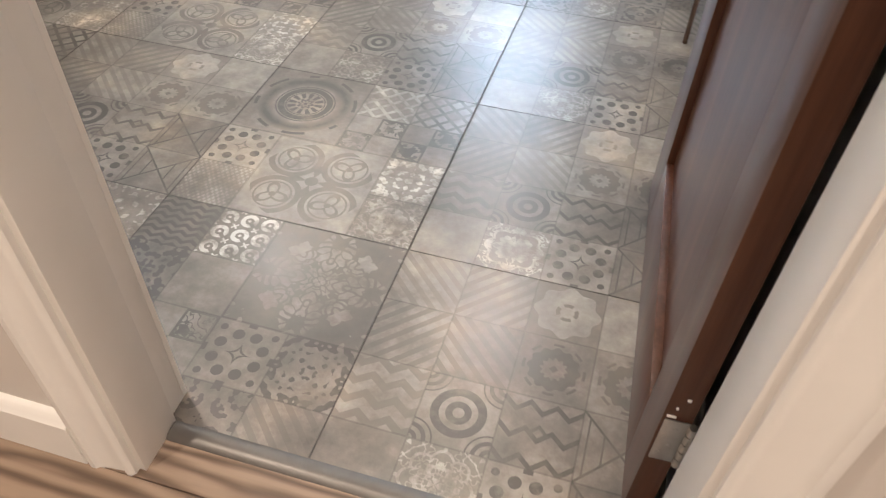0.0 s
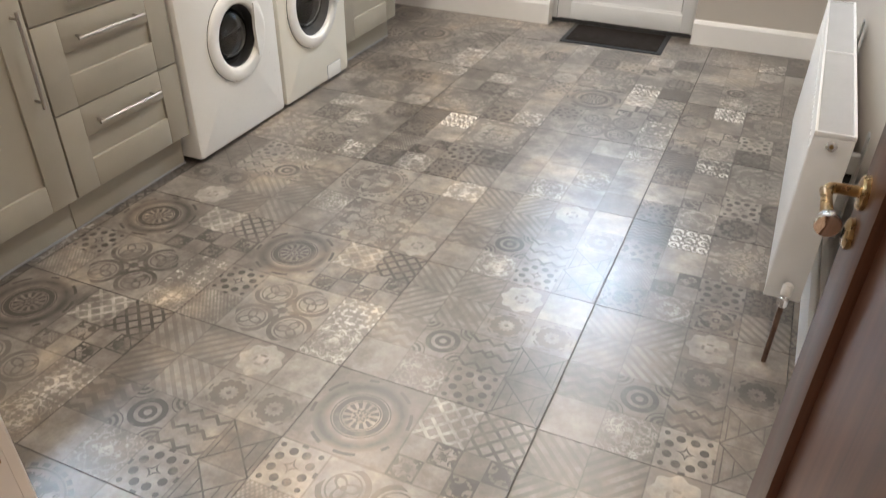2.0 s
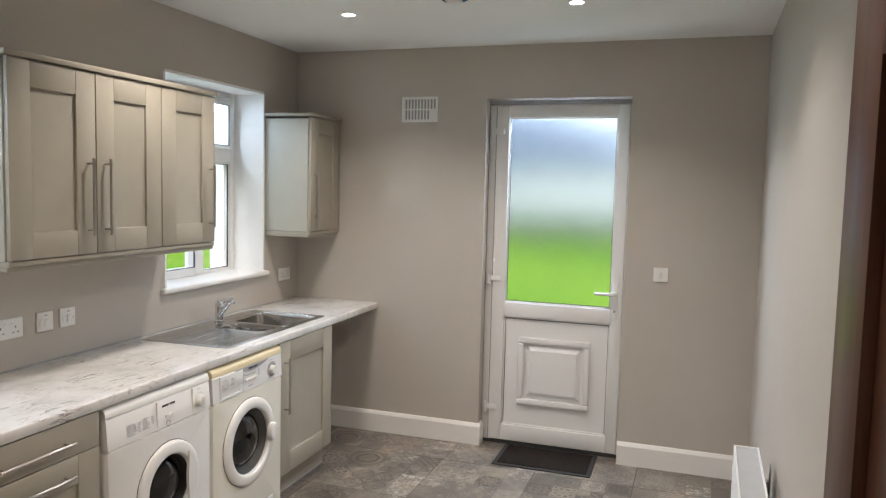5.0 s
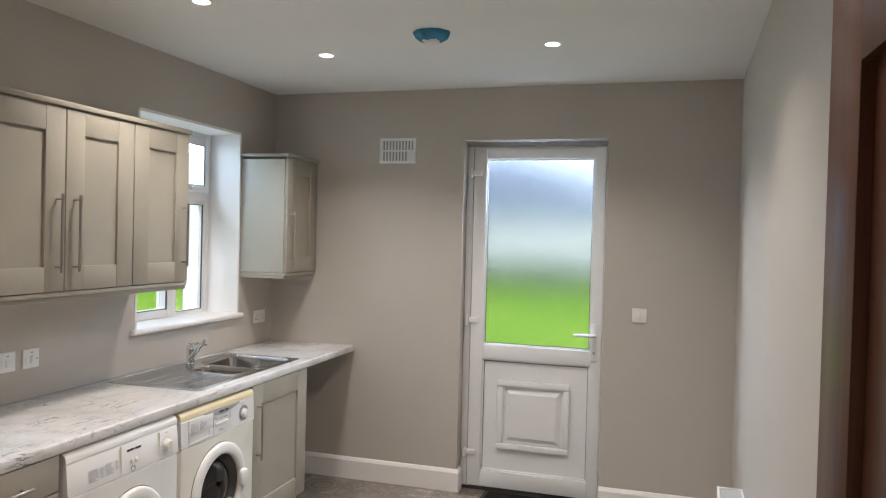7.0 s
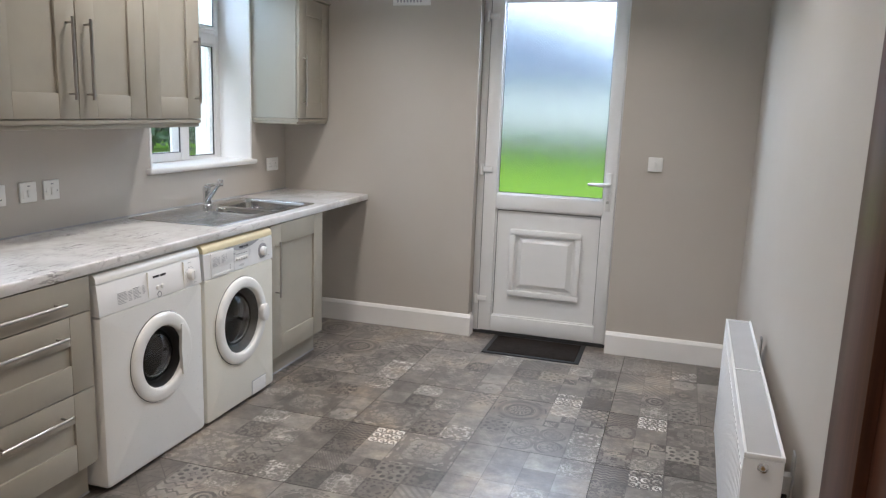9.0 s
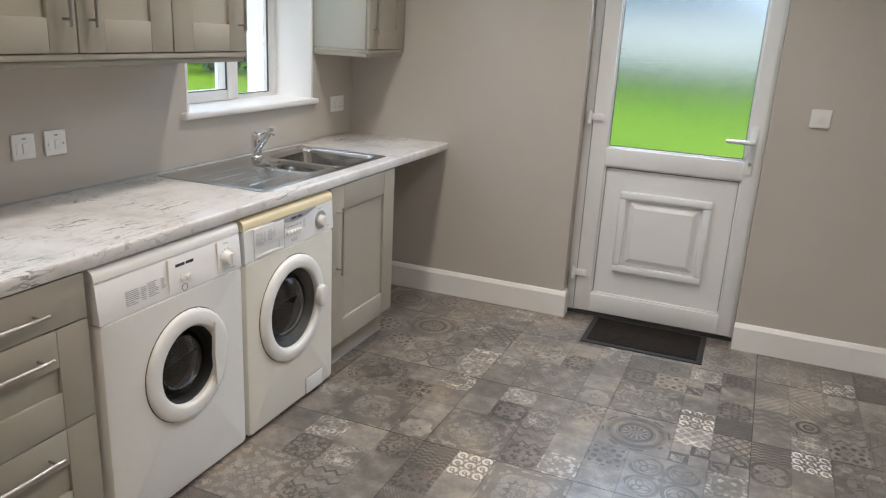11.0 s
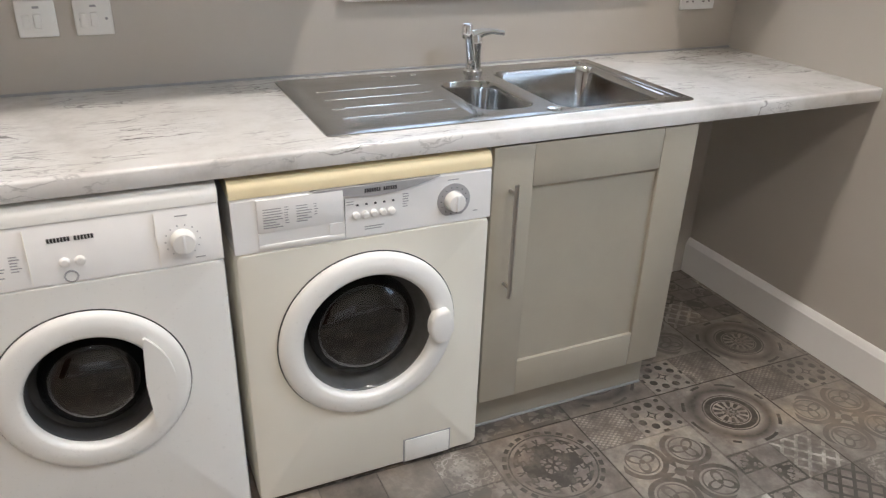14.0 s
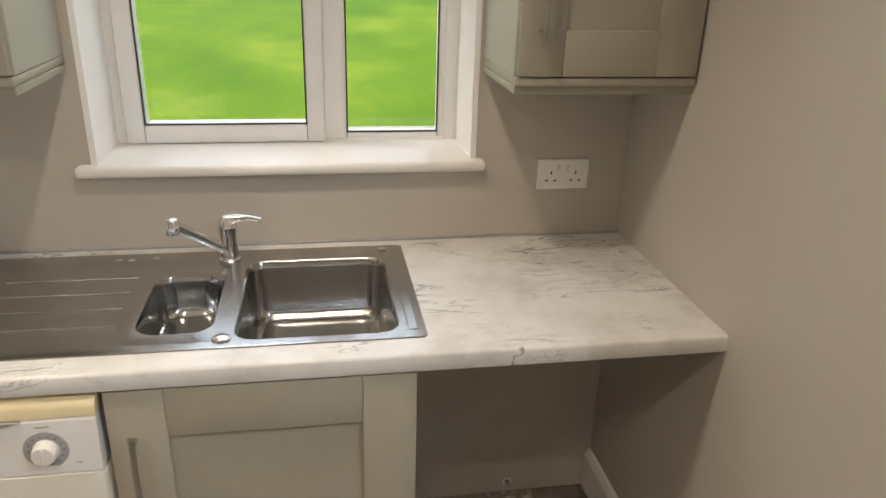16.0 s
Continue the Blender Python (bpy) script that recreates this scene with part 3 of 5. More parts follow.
for a in ((GX0 + 0.006, GX0 + 0.009, GZ0 + 0.006, GZ1 - 0.006), (GX1 - 0.009, GX1 - 0.006, GZ0 + 0.006, GZ1 - 0.006)):
    box(bm, a[0], a[1], YD + 0.019, YD + 0.0255, a[2], a[3])
part("gasket", bm, RUBBER, door)
# dark glass seal, dark lines round the panel, and painted shade at frame and head
part("glass_seal", B(GX0 + 0.009, GX1 - 0.009, YD + 0.019, YD + 0.0255, GZ0 + 0.006, GZ0 + 0.010), RUBBER, door)
# thin dark lines along the groove inside the panel bead
part("panel_groove_line", B(GX0 + 0.006, GX1 - 0.006, YD + 0.0165, YD + 0.0215, PZ1 - 0.0135, PZ1 - 0.0102), RUBBER, door)
part("panel_groove_line", B(GX0 + 0.006, GX0 + 0.0085, YD + 0.0165, YD + 0.0215, PZ0 + 0.012, PZ1 - 0.0140), RUBBER, door)
part("panel_groove_line", B(GX1 - 0.0085, GX1 - 0.006, YD + 0.0165, YD + 0.0215, PZ0 + 0.012, PZ1 - 0.0140), RUBBER, door)
# shade of the gap between leaf and frame, as a grey strip
part("frame_gap_shade", B(lx0 - 0.005, lx0 - 0.0005, YD + 0.004, YD + 0.0118, 0.03, lz1), GREYPRINT, door, "grey strip painting the shade in the frame gap")
# grey strip added over the head for the soffit's shade
part("head_shade_strip", B(fx0 + 0.001, fx1 - 0.001, YD - 0.004, YD + 0.0112, fz - 0.030, fz - 0.001, 0.002), SILICONE, door, "grey strip painting the shaded soffit over the door head")


def frustum(bm, x0, x1, z0, z1, ya, ix, yb):
    """A raised field with sloped sides, growing towards the room."""
    lo = [bm.verts.new(v) for v in ((x0, ya, z0), (x1, ya, z0), (x1, ya, z1), (x0, ya, z1))]
    hi = [bm.verts.new(v) for v in ((x0 + ix, yb, z0 + ix), (x1 - ix, yb, z0 + ix), (x1 - ix, yb, z1 - ix), (x0 + ix, yb, z1 - ix))]
    for i in range(4):
        j = (i + 1) % 4
        bm.faces.new((lo[i], lo[j], hi[j], hi[i]))
    bm.faces.new(hi)
    bm.faces.new(lo)


low = part("door_panel", B(GX0, GX1, YD + 0.022, YD + 0.044, PZ0 + 0.004, PZ1 - 0.004), UPVC, door)
bm = bmesh.new()
mx0, mx1, mz0, mz1 = -1.085, -0.614, 0.285, 0.738
for a in ((mx0, mx1, mz0, mz0 + 0.04), (mx0, mx1, mz1 - 0.04, mz1), (mx0, mx0 + 0.04, mz0 + 0.04, mz1 - 0.04), (mx1 - 0.04, mx1, mz0 + 0.04, mz1 - 0.04)):
    box(bm, a[0], a[1], YD - 0.004, YD + 0.0225, a[2], a[3], 0.009, 3)
part("moulding", bm, UPVC, low)
bm = bmesh.new()
frustum(bm, mx0 + 0.055, mx1 - 0.055, mz0 + 0.055, mz1 - 0.055, YD + 0.0225, 0.030, YD - 0.002)
part("raised_field", bm, UPVC, low)
for z in (0.25, 1.12, 2.085):
    h = part("hinge", B(lx0 - 0.035, lx0 + 0.055, YD - 0.014, YD + 0.001, z - 0.018, z + 0.018, 0.005), UPVC, door, "white flag hinge")
    part("hinge_pin", rod(bmesh.new(), (lx0 - 0.022, YD - 0.012, z - 0.035), (lx0 - 0.022, YD - 0.012, z + 0.030), 0.012), UPVC, h)
px = lx1 - 0.045
hp = part("handle_plate", B(px - 0.017, px + 0.017, YD - 0.010, YD + 0.001, 0.90, 1.14, 0.006, 3), UPVC, door, "white door handle plate")
bm = sweep(bmesh.new(), [(px, YD - 0.008, 1.065), (px, YD - 0.04, 1.065), (px - 0.012, YD - 0.052, 1.065), (px - 0.06, YD - 0.054, 1.066), (px - 0.125, YD - 0.05, 1.066)], [0.012, 0.011, 0.012, 0.011, 0.009], 14)
part("lever", bm, UPVC, hp)
part("lock_cylinder", lathe(bmesh.new(), [(0.009, 0), (0.009, 0.006), (0.004, 0.007)], Matrix.Translation((px, YD - 0.009, 0.955)) @ Matrix.Rotation(radians(90), 4, "X"), 20), GREYMETAL, hp)

# ---------------------------------------------------------------- cabinets
def shaker(name, x, y0, y1, z0, z1, parent, rail=0.10, t=0.020, style="door"):
    """A framed front in the plane x, facing the room: two stiles, two rails and a sunk panel."""
    d = part(name, B(x - t, x, y0, y0 + rail, z0, z1, 0.0018), CABINET, parent)
    part("stile", B(x - t, x, y1 - rail, y1, z0, z1, 0.0018), CABINET, d)
    rz = rail if style == "door" else 0.106
    part("rail", B(x - t, x - 0.0006, y0 + rail + 0.0006, y1 - rail - 0.0006, z0, z0 + rz, 0.0015), CABINET, d)
    part("rail", B(x - t, x - 0.0006, y0 + rail + 0.0006, y1 - rail - 0.0006, z1 - rz, z1, 0.0015), CABINET, d)
    part("panel", B(x - t + 0.002, x - t + 0.009, y0 + rail, y1 - rail, z0 + rz, z1 - rz), CABINET, d)
    return d


def bar_handle(parent, p0, p1, posts, out=0.032, r=0.006):
    """A round bar handle that stands off the front along x."""
    p0, p1 = Vector(p0), Vector(p1)
    o = Vector((out, 0, 0))
    bm = sweep(bmesh.new(), [p0 + o, p0.lerp(p1, 0.5) + o, p1 + o], r, 14)
    for f in posts:
        q = p0.lerp(p1, f)
        rod(bm, q - Vector((0.001, 0, 0)), q + o, 0.0045, seg=12)
    return part("handle", bm, NICKEL, parent, "brushed nickel bar handle")


FRONT = -2.075           # face of the base unit fronts
def base_unit(y0, y1, label):
    u = thing("base_cabinet", ((XW + FRONT) / 2, (y0 + y1) / 2, 0), label, "kitchen cabinet", "base units along the wall")
    x0, x1 = XW + 0.03, FRONT - 0.022
    bm = B(x0, x1, y0, y0 + 0.018, 0.14, 0.866)
    box(bm, x0, x1, y1 - 0.018, y1, 0.14, 0.866)
    box(bm, x0, x1, y0 + 0.018, y1 - 0.018, 0.14, 0.158)
    box(bm, x0, x0 + 0.008, y0 + 0.018, y1 - 0.018, 0.158, 0.866)
    part("body", bm, CARCASS, u)
    part("leg", rod(bmesh.new(), (XW + 0.1, y0 + 0.06, 0), (XW + 0.1, y0 + 0.06, 0.14), 0.018), RUBBER, u)
    part("leg", rod(bmesh.new(), (XW + 0.1, y1 - 0.06, 0), (XW + 0.1, y1 - 0.06, 0.14), 0.018), RUBBER, u)
    part("plinth", B(FRONT - 0.075, FRONT - 0.058, y0, y1, 0.0, 0.14, 0.001), CABINET, u)
    part("sealant", B(FRONT - 0.0585, FRONT - 0.052, y0, y1, 0.0, 0.007, 0.002), SILICONE, u)
    return u


sinkunit = base_unit(3.922, 4.53, "sage grey shaker sink base cabinet beside the washing machine")
dr = shaker("door", FRONT, 3.924, 4.528, 0.13, 0.862, sinkunit, 0.110)
bar_handle(dr, (FRONT, 3.972, 0.472), (FRONT, 3.972, 0.775), (0.08, 0.92))
drawers = base_unit(2.07, 2.655, "sage grey shaker three-drawer base cabinet beside the dryer")
DZ = ((0.735, 0.862), (0.445, 0.731), (0.145, 0.441))
d0 = part("drawer_front", B(FRONT - 0.02, FRONT, 2.072, 2.653, DZ[0][0], DZ[0][1], 0.002), CABINET, drawers, "plain top drawer front")
bar_handle(d0, (FRONT, 2.213, 0.789), (FRONT, 2.513, 0.789), (0.07, 0.93))
for za, zb in DZ[1:]:
    dd = shaker("drawer_front", FRONT, 2.072, 2.653, za, zb, drawers, 0.10, style="drawer")
    bar_handle(dd, (FRONT, 2.213, zb - 0.064), (FRONT, 2.513, zb - 0.064), (0.07, 0.93))
for ya, yb in ((1.46, 2.066), (0.86, 1.456)):
    u = base_unit(ya, yb, "sage grey shaker base cabinet with a tall door")
    d = shaker("door", FRONT, ya + 0.002, yb - 0.002, 0.145, 0.862, u)
    bar_handle(d, (FRONT, yb - 0.045, 0.50), (FRONT, yb - 0.045, 0.80), (0.07, 0.93))

UF = -2.365
def wall_unit(y0, y1, label, doors, ends):
    u = thing("wall_cabinet", ((XW + UF) / 2, (y0 + y1) / 2, 1.37), label, "kitchen cabinet", "wall units")
    part("body", B(XW + 0.001, UF - 0.022, y0, y1, 1.405, 2.13, 0.001), CARCASS, u)
    part("cornice", B(XW + 0.001, UF + 0.012, y0 - ends[0], y1 + ends[1], 2.143, 2.165, 0.004), CABINET, u)
    bm = B(XW + 0.001, UF - 0.004, y0, y1, 1.385, 1.404, 0.003)
    box(bm, XW + 0.001, UF - 0.014, y0, y1, 1.366, 1.3845, 0.003)
    part("pelmet", bm, CABINET, u)
    for a, b, hside in doors:
        d = shaker("door", UF, a + 0.0015, b - 0.0015, 1.407, 2.139, u, 0.098)
        hy = b - 0.045 if hside == "far" else a + 0.045
        bar_handle(d, (UF, hy, 1.482), (UF, hy, 1.795), (0.07, 0.93))
    return u


wall_unit(2.545, 3.765, "sage grey shaker triple wall cabinet above the worktop", ((2.550, 2.963, "far"), (2.966, 3.360, "near"), (3.363, 3.762, "far")), (0.012, 0.005))
wall_unit(4.775, 5.197, "sage grey shaker single wall cabinet in the corner", ((4.778, 5.194, "near"),), (0.012, 0.0))

# ---------------------------------------------------------------- worktop and sink
SX0, SX1, SY0, SY1, WT = -2.655, -2.137, 3.545, 4.560, 0.907
hx0, hx1, hy0, hy1 = SX0 + 0.02, SX1 - 0.02, SY0 + 0.02, SY1 - 0.02
worktop = thing("worktop", (-2.38, (YS + YN) / 2, 0.867), "white marble-effect laminate worktop with grey veins", "worktop")
part("front_edge", extrude_profile(bmesh.new(), [(-2.084, 0.867), (-2.073, 0.867), (-2.0702, 0.868), (-2.069, 0.871), (-2.069, 0.900), (-2.0702, 0.9035), (-2.0728, 0.9060), (-2.0765, WT), (-2.084, WT)], "y", YS, YN), MARBLE, worktop)
for a in ((hx1, -2.084, YS, YN), (XW + 0.001, hx0, YS, YN), (hx0, hx1, YS, hy0), (hx0, hx1, hy1, YN)):
    part("slab", B(*a, 0.867, WT), MARBLE, worktop)
solo("sealant_bead", B(XW + 0.0005, XW + 0.008, YS, YN, WT - 0.001, WT + 0.006, 0.002), SILICONE, "grey silicone bead along the back of the worktop", "sealant")
solo("worktop_batten", B(-2.44, -2.20, YN - 0.045, YN, 0.825, 0.867, 0.003), GLOSSW, "white timber batten fixed under the worktop end", "batten")


def rounded(x0, x1, y0, y1, r, n=6):
    pts = []
    for cx, cy, a in ((x1 - r, y1 - r, 0), (x0 + r, y1 - r, 90), (x0 + r, y0 + r, 180), (x1 - r, y0 + r, 270)):
        for k in range(n + 1):
            th = radians(a + 90 * k / n)
            pts.append((cx + r * math.cos(th), cy + r * math.sin(th)))
    return pts


def ring_of(bm, pts, z):
    return [bm.verts.new((x, y, z)) for x, y in pts]


def bridge(bm, a, b):
    for i in range(len(a)):
        j = (i + 1) % len(a)
        bm.faces.new((a[i], a[j], b[j], b[i]))


def plate(bm, loops, z):
    """A flat sheet with holes: the first loop is the outline."""
    es, rings = [], []
    for pts in loops:
        r = ring_of(bm, pts, z)
        rings.append(r)
        es += [bm.edges.new((r[i], r[(i + 1) % len(r)])) for i in range(len(r))]
    bmesh.ops.triangle_fill(bm, use_beauty=True, use_dissolve=False, edges=es)
    return rings


sink = thing("sink", ((SX0 + SX1) / 2, (SY0 + SY1) / 2, WT), "stainless steel one-and-a-half bowl sink with ridged drainer", "sink")
BIG, HALF = (-2.575, -2.162, 4.160, 4.505, 0.045), (-2.500, -2.203, 3.956, 4.116, 0.050)
DRAIN = (-2.575, -2.172, 3.585, 3.930, 0.030)
bm = bmesh.new()
zt = WT + 0.004
rings = plate(bm, [rounded(SX0 + 0.006, SX1 - 0.006, SY0 + 0.006, SY1 - 0.006, 0.012), rounded(*BIG), rounded(*HALF), rounded(*DRAIN)], zt)
out1 = ring_of(bm, rounded(SX0 + 0.001, SX1 - 0.001, SY0 + 0.001, SY1 - 0.001, 0.014), zt - 0.001)
out2 = ring_of(bm, rounded(SX0, SX1, SY0, SY1, 0.015), WT - 0.0005)
bridge(bm, rings[0], out1)
bridge(bm, out1, out2)
drop1 = ring_of(bm, rounded(DRAIN[0] + 0.006, DRAIN[1] - 0.006, DRAIN[2] + 0.006, DRAIN[3] - 0.006, 0.026), zt - 0.0022)
bridge(bm, rings[3], drop1)
bm.faces.new(drop1)
part("rim", bm, STEEL, sink, smooth=50)


def bowl(spec, depth, name, ease, plug):
    x0, x1, y0, y1, r = spec
    b2 = bmesh.new()
    prev = None
    for inset, z in ((0, 0), (0.003, -0.004), (0.007, -0.02), (0.016, -depth + 0.03), (0.022, -depth + 0.012), (0.036, -depth + 0.002), (0.06, -depth)):
        inset *= ease
        cur = ring_of(b2, rounded(x0 + inset, x1 - inset, y0 + inset, y1 - inset, max(0.012, r - inset * 0.3)), zt + z)
        if prev:
            bridge(b2, prev, cur)
        prev = cur
    b2.faces.new(prev)
    p = part(name, b2, BOWL, sink, smooth=60)
    cx, cy = (x0 + x1) / 2, (y0 + y1) / 2
    w = part("waste", lathe(bmesh.new(), [(plug, 0), (plug, 0.002), (plug * 0.8, 0.003), (plug * 0.7, -0.001), (0.004, -0.001)], Matrix.Translation((cx, cy, zt - depth + 0.0005)), 28), CHROME, p)
    return p


bowl(BIG, 0.16, "main_bowl", 1.0, 0.038)
bowl(HALF, 0.10, "half_bowl", 0.6, 0.034)
for k in range(4):
    x = -2.505 + 0.082 * k
    pts = [(x, 3.612, zt - 0.0042), (x, 3.625, zt - 0.0026), (x, 3.75, zt - 0.0026), (x, 3.905, zt - 0.0026), (x, 3.918, zt - 0.0042)]
    part("drainer_ridge", sweep(bmesh.new(), pts, 0.0017, 8), STEEL, sink)
part("bowl_lip", extrude_profile(bmesh.new(), [(4.520, zt - 0.001), (4.523, zt + 0.0012), (4.541, zt + 0.0012), (4.544, zt - 0.001)], "x", -2.60, -2.17), STEEL, sink)
part("waste_button", lathe(bmesh.new(), [(0.019, -0.001), (0.019, 0.003), (0.016, 0.005), (0.005, 0.0055)], Matrix.Translation((-2.172, 4.138, zt)), 28), CHROME, sink)
part("overflow_plug", lathe(bmesh.new(), [(0.010, -0.001), (0.010, 0.003), (0.006, 0.004)], Matrix.Translation((-2.622, 4.505, zt)), 20), CHROME, sink)
for yy in (3.845, 3.875, 3.935):
    part("overflow_slot", B(-2.618, -2.606, yy - 0.008, yy + 0.008, zt, zt + 0.002, 0.0008), CHROME, sink)

TX, TY = -2.590, 4.117
tap = thing("kitchen_tap", (TX, TY, zt), "chrome single-lever mixer tap on the sink", "tap")
part("base", lathe(bmesh.new(), [(0.028, -0.001), (0.028, 0.006), (0.024, 0.010), (0.023, 0.012)], Matrix.Translation((TX, TY, zt)), 28), CHROME, tap)
part("body", lathe(bmesh.new(), [(0.023, 0.0), (0.0215, 0.05), (0.024, 0.073), (0.024, 0.088), (0.020, 0.100), (0.008, 0.105)], Matrix.Translation((TX, TY, zt + 0.010)), 28), CHROME, tap)
a, e = Vector((TX + 0.010, TY - 0.012, zt + 0.035)), Vector((-2.436, 4.018, 1.066))
sp = part("spout", sweep(bmesh.new(), [a, a.lerp(e, 0.3), a.lerp(e, 0.7), e], [0.014, 0.0135, 0.012, 0.012], 16), CHROME, tap)
part("aerator", lathe(bmesh.new(), [(0.013, -0.024), (0.015, -0.020), (0.015, 0.008), (0.012, 0.013), (0.005, 0.014)], Matrix.Translation(e + Vector((0.003, -0.002, 0))), 24), CHROME, sp)
pts = [(TX, TY, zt + 0.104), (TX + 0.008, TY + 0.025, zt + 0.115), (TX + 0.014, TY + 0.050, zt + 0.117), (TX + 0.022, TY + 0.085, zt + 0.112)]
part("lever", sweep(bmesh.new(), pts, [0.020, 0.012, 0.008, 0.007], 14), CHROME, tap)

# ---------------------------------------------------------------- laundry machines
FM = -2.056
TURNY = Matrix.Rotation(radians(90), 4, "Y")


def machine(name, y0, y1, label, category, shell, lid_mat, tilt, hole):
    m = thing(name, ((XW + FM) / 2, (y0 + y1) / 2, 0), label, category, "laundry machines under the worktop")
    bx = XW + 0.06
    b2 = bmesh.new()

    def ring(x, inset, r):
        return [b2.verts.new((x, u, v)) for u, v in rounded(y0 + inset, y1 - inset, 0.012 + inset, 0.698 - inset * 0.2, r)]

    back, r1, r2, r3 = ring(bx, 0, 0.016), ring(FM - 0.014, 0, 0.016), ring(FM - 0.004, 0.004, 0.016), ring(FM, 0.013, 0.012)
    b2.faces.new(back)
    for p, q in ((back, r1), (r1, r2), (r2, r3)):
        bridge(b2, p, q)
    cy, cz, cr = hole
    circ = [(cy + cr * math.cos(2 * math.pi * k / 48), cz + cr * math.sin(2 * math.pi * k / 48)) for k in range(48)]
    h1 = [b2.verts.new((FM, u, v)) for u, v in circ]
    es = [b2.edges.get((r3[k], r3[(k + 1) % len(r3)])) for k in range(len(r3))] + [b2.edges.new((h1[k], h1[(k + 1) % 48])) for k in range(48)]
    bmesh.ops.triangle_fill(b2, use_beauty=True, use_dissolve=False, edges=es)
    h2 = [b2.verts.new((FM - 0.05, u, v)) for u, v in circ]
    bridge(b2, h1, h2)
    part("body", b2, shell, m)
    for yy in (y0 + 0.06, y1 - 0.06):
        for xx in (FM - 0.06, bx + 0.06):
            part("foot", rod(bmesh.new(), (xx, yy, 0), (xx, yy, 0.014), 0.018), RUBBER, m)
    prof = [(bx, 0.7), (FM - 0.001, 0.7), (FM - 0.001, 0.703), (FM - tilt, 0.815), (FM - tilt - 0.004, 0.82), (bx, 0.82)]
    b2 = extrude_profile(bmesh.new(), prof, "y", y0 + 0.001, y1 - 0.001)
    part("control_panel", b2, PANELGREY, m)
    prof = [(bx, 0.822), (FM - tilt, 0.822), (FM - tilt - 0.001, 0.838), (FM - tilt - 0.006, 0.850), (FM - tilt - 0.016, 0.857), (bx, 0.858)]
    part("lid", extrude_profile(bmesh.new(), prof, "y", y0, y1), lid_mat, m)
    return m


def porthole(m, cy, cz, ro, ri, shell, bulge, lining):
    c = Matrix.Translation((FM, cy, cz)) @ TURNY
    part("door_gap", lathe(bmesh.new(), [(ro + 0.003, -0.002), (ro + 0.003, 0.0012), (ro - 0.01, 0.0012), (ro - 0.01, -0.002)], c, 56, True), RUBBER, m, "dark door gap")
    prof = [(ro, -0.001), (ro, 0.007), (ro - 0.003, 0.012), (ro - 0.012, bulge - 0.001), (ri + 0.011, bulge), (ri + 0.005, bulge - 0.003), (ri, bulge - 0.012), (ri, -0.006)]
    d = part("door", lathe(bmesh.new(), prof, c, 64, True), shell, m, "round white porthole door", 50)
    k = 0.84 * ri
    dome = [(k, -0.052), (k * 0.97, -0.034), (k * 0.85, -0.016), (k * 0.6, -0.003), (k * 0.3, 0.003), (0.002, 0.005)]
    part("glass", lathe(bmesh.new(), dome + [(r_, h_ - 0.005) for r_, h_ in reversed(dome)], c, 56, True), PORTHOLE, d, "dark glass bowl", 60)
    cone = [(ri + 0.001, -0.001), (ri - 0.004, -0.006), (k + 0.016, -0.044), (k + 0.005, -0.050), (k - 0.002, -0.058), (k + 0.02, -0.07), (ri + 0.03, -0.06), (ri + 0.03, -0.001)]
    part("seal", lathe(bmesh.new(), cone, c, 56, True), lining, m, "grey door seal", 60)
    drum = [(ri - 0.018, -0.085), (ri + 0.06, -0.10), (ri + 0.07, -0.40), (0.002, -0.42), (0.002, -0.425), (ri + 0.075, -0.405), (ri + 0.065, -0.095), (ri - 0.018, -0.080)]
    part("drum", lathe(bmesh.new(), drum, c, 40, True), DRUM, m, "dark perforated steel drum", 60)
    return d


SWOOSH = surface("mid_grey_plastic", (0.36, 0.36, 0.37), 0.05, 8, 0.4, relief=0)
SEAL = surface("grey_rubber_seal", (0.11, 0.11, 0.105), 0.15, 20, 0.22, grain=80, relief=0.1)
DRUM = surface("dark_steel_drum", (0.035, 0.035, 0.037), 0.2, 30, 0.4, 0.5, grain=150, relief=0.3)


def knob(m, y, z, r, x, ringed):
    c = Matrix.Translation((x, y, z)) @ TURNY
    if ringed:
        part("knob_ring", lathe(bmesh.new(), [(r + 0.018, -0.002), (r + 0.018, 0.0016), (r + 0.002, 0.0016), (r + 0.002, -0.002)], c, 40, True), SWOOSH, m, "grey dial ring")
    k = part("knob", lathe(bmesh.new(), [(r, -0.004), (r, 0.006), (r * 0.93, 0.020), (r * 0.86, 0.024), (r * 0.2, 0.025)], c, 36), PLASTIC, m, "white programme knob")
    part("pointer", B(x + 0.0235, x + 0.027, y - 0.003, y + 0.003, z - r * 0.8, z + r * 0.8, 0.001), PANELGREY, k)
    b2 = bmesh.new()
    for i in range(14):
        th = 2 * math.pi * i / 14
        yy, zz = y + (r + 0.009) * math.cos(th), z + (r + 0.009) * math.sin(th)
        box(b2, x - 0.001, x + 0.0022, yy - 0.0012, yy + 0.0012, zz - 0.0012, zz + 0.0012)
    part("dial_marks", b2, BLACKPRINT if ringed else GREYPRINT, m)["kind"] = "stuff"


def print_lines(m, blocks, x_at, material, name="print"):
    """Rows of print too small to read: y, z of the top, number of lines, length."""
    rng = random.Random(5)
    b2 = bmesh.new()
    for y, z, n, ln in blocks:
        for i in range(n):
            zz = z - i * 0.0058
            box(b2, x_at(zz) - 0.001, x_at(zz) + 0.0008, y, y + ln * rng.uniform(0.6, 1.0), zz - 0.0010, zz + 0.0010)
    part(name, b2, material, m)["kind"] = "stuff"


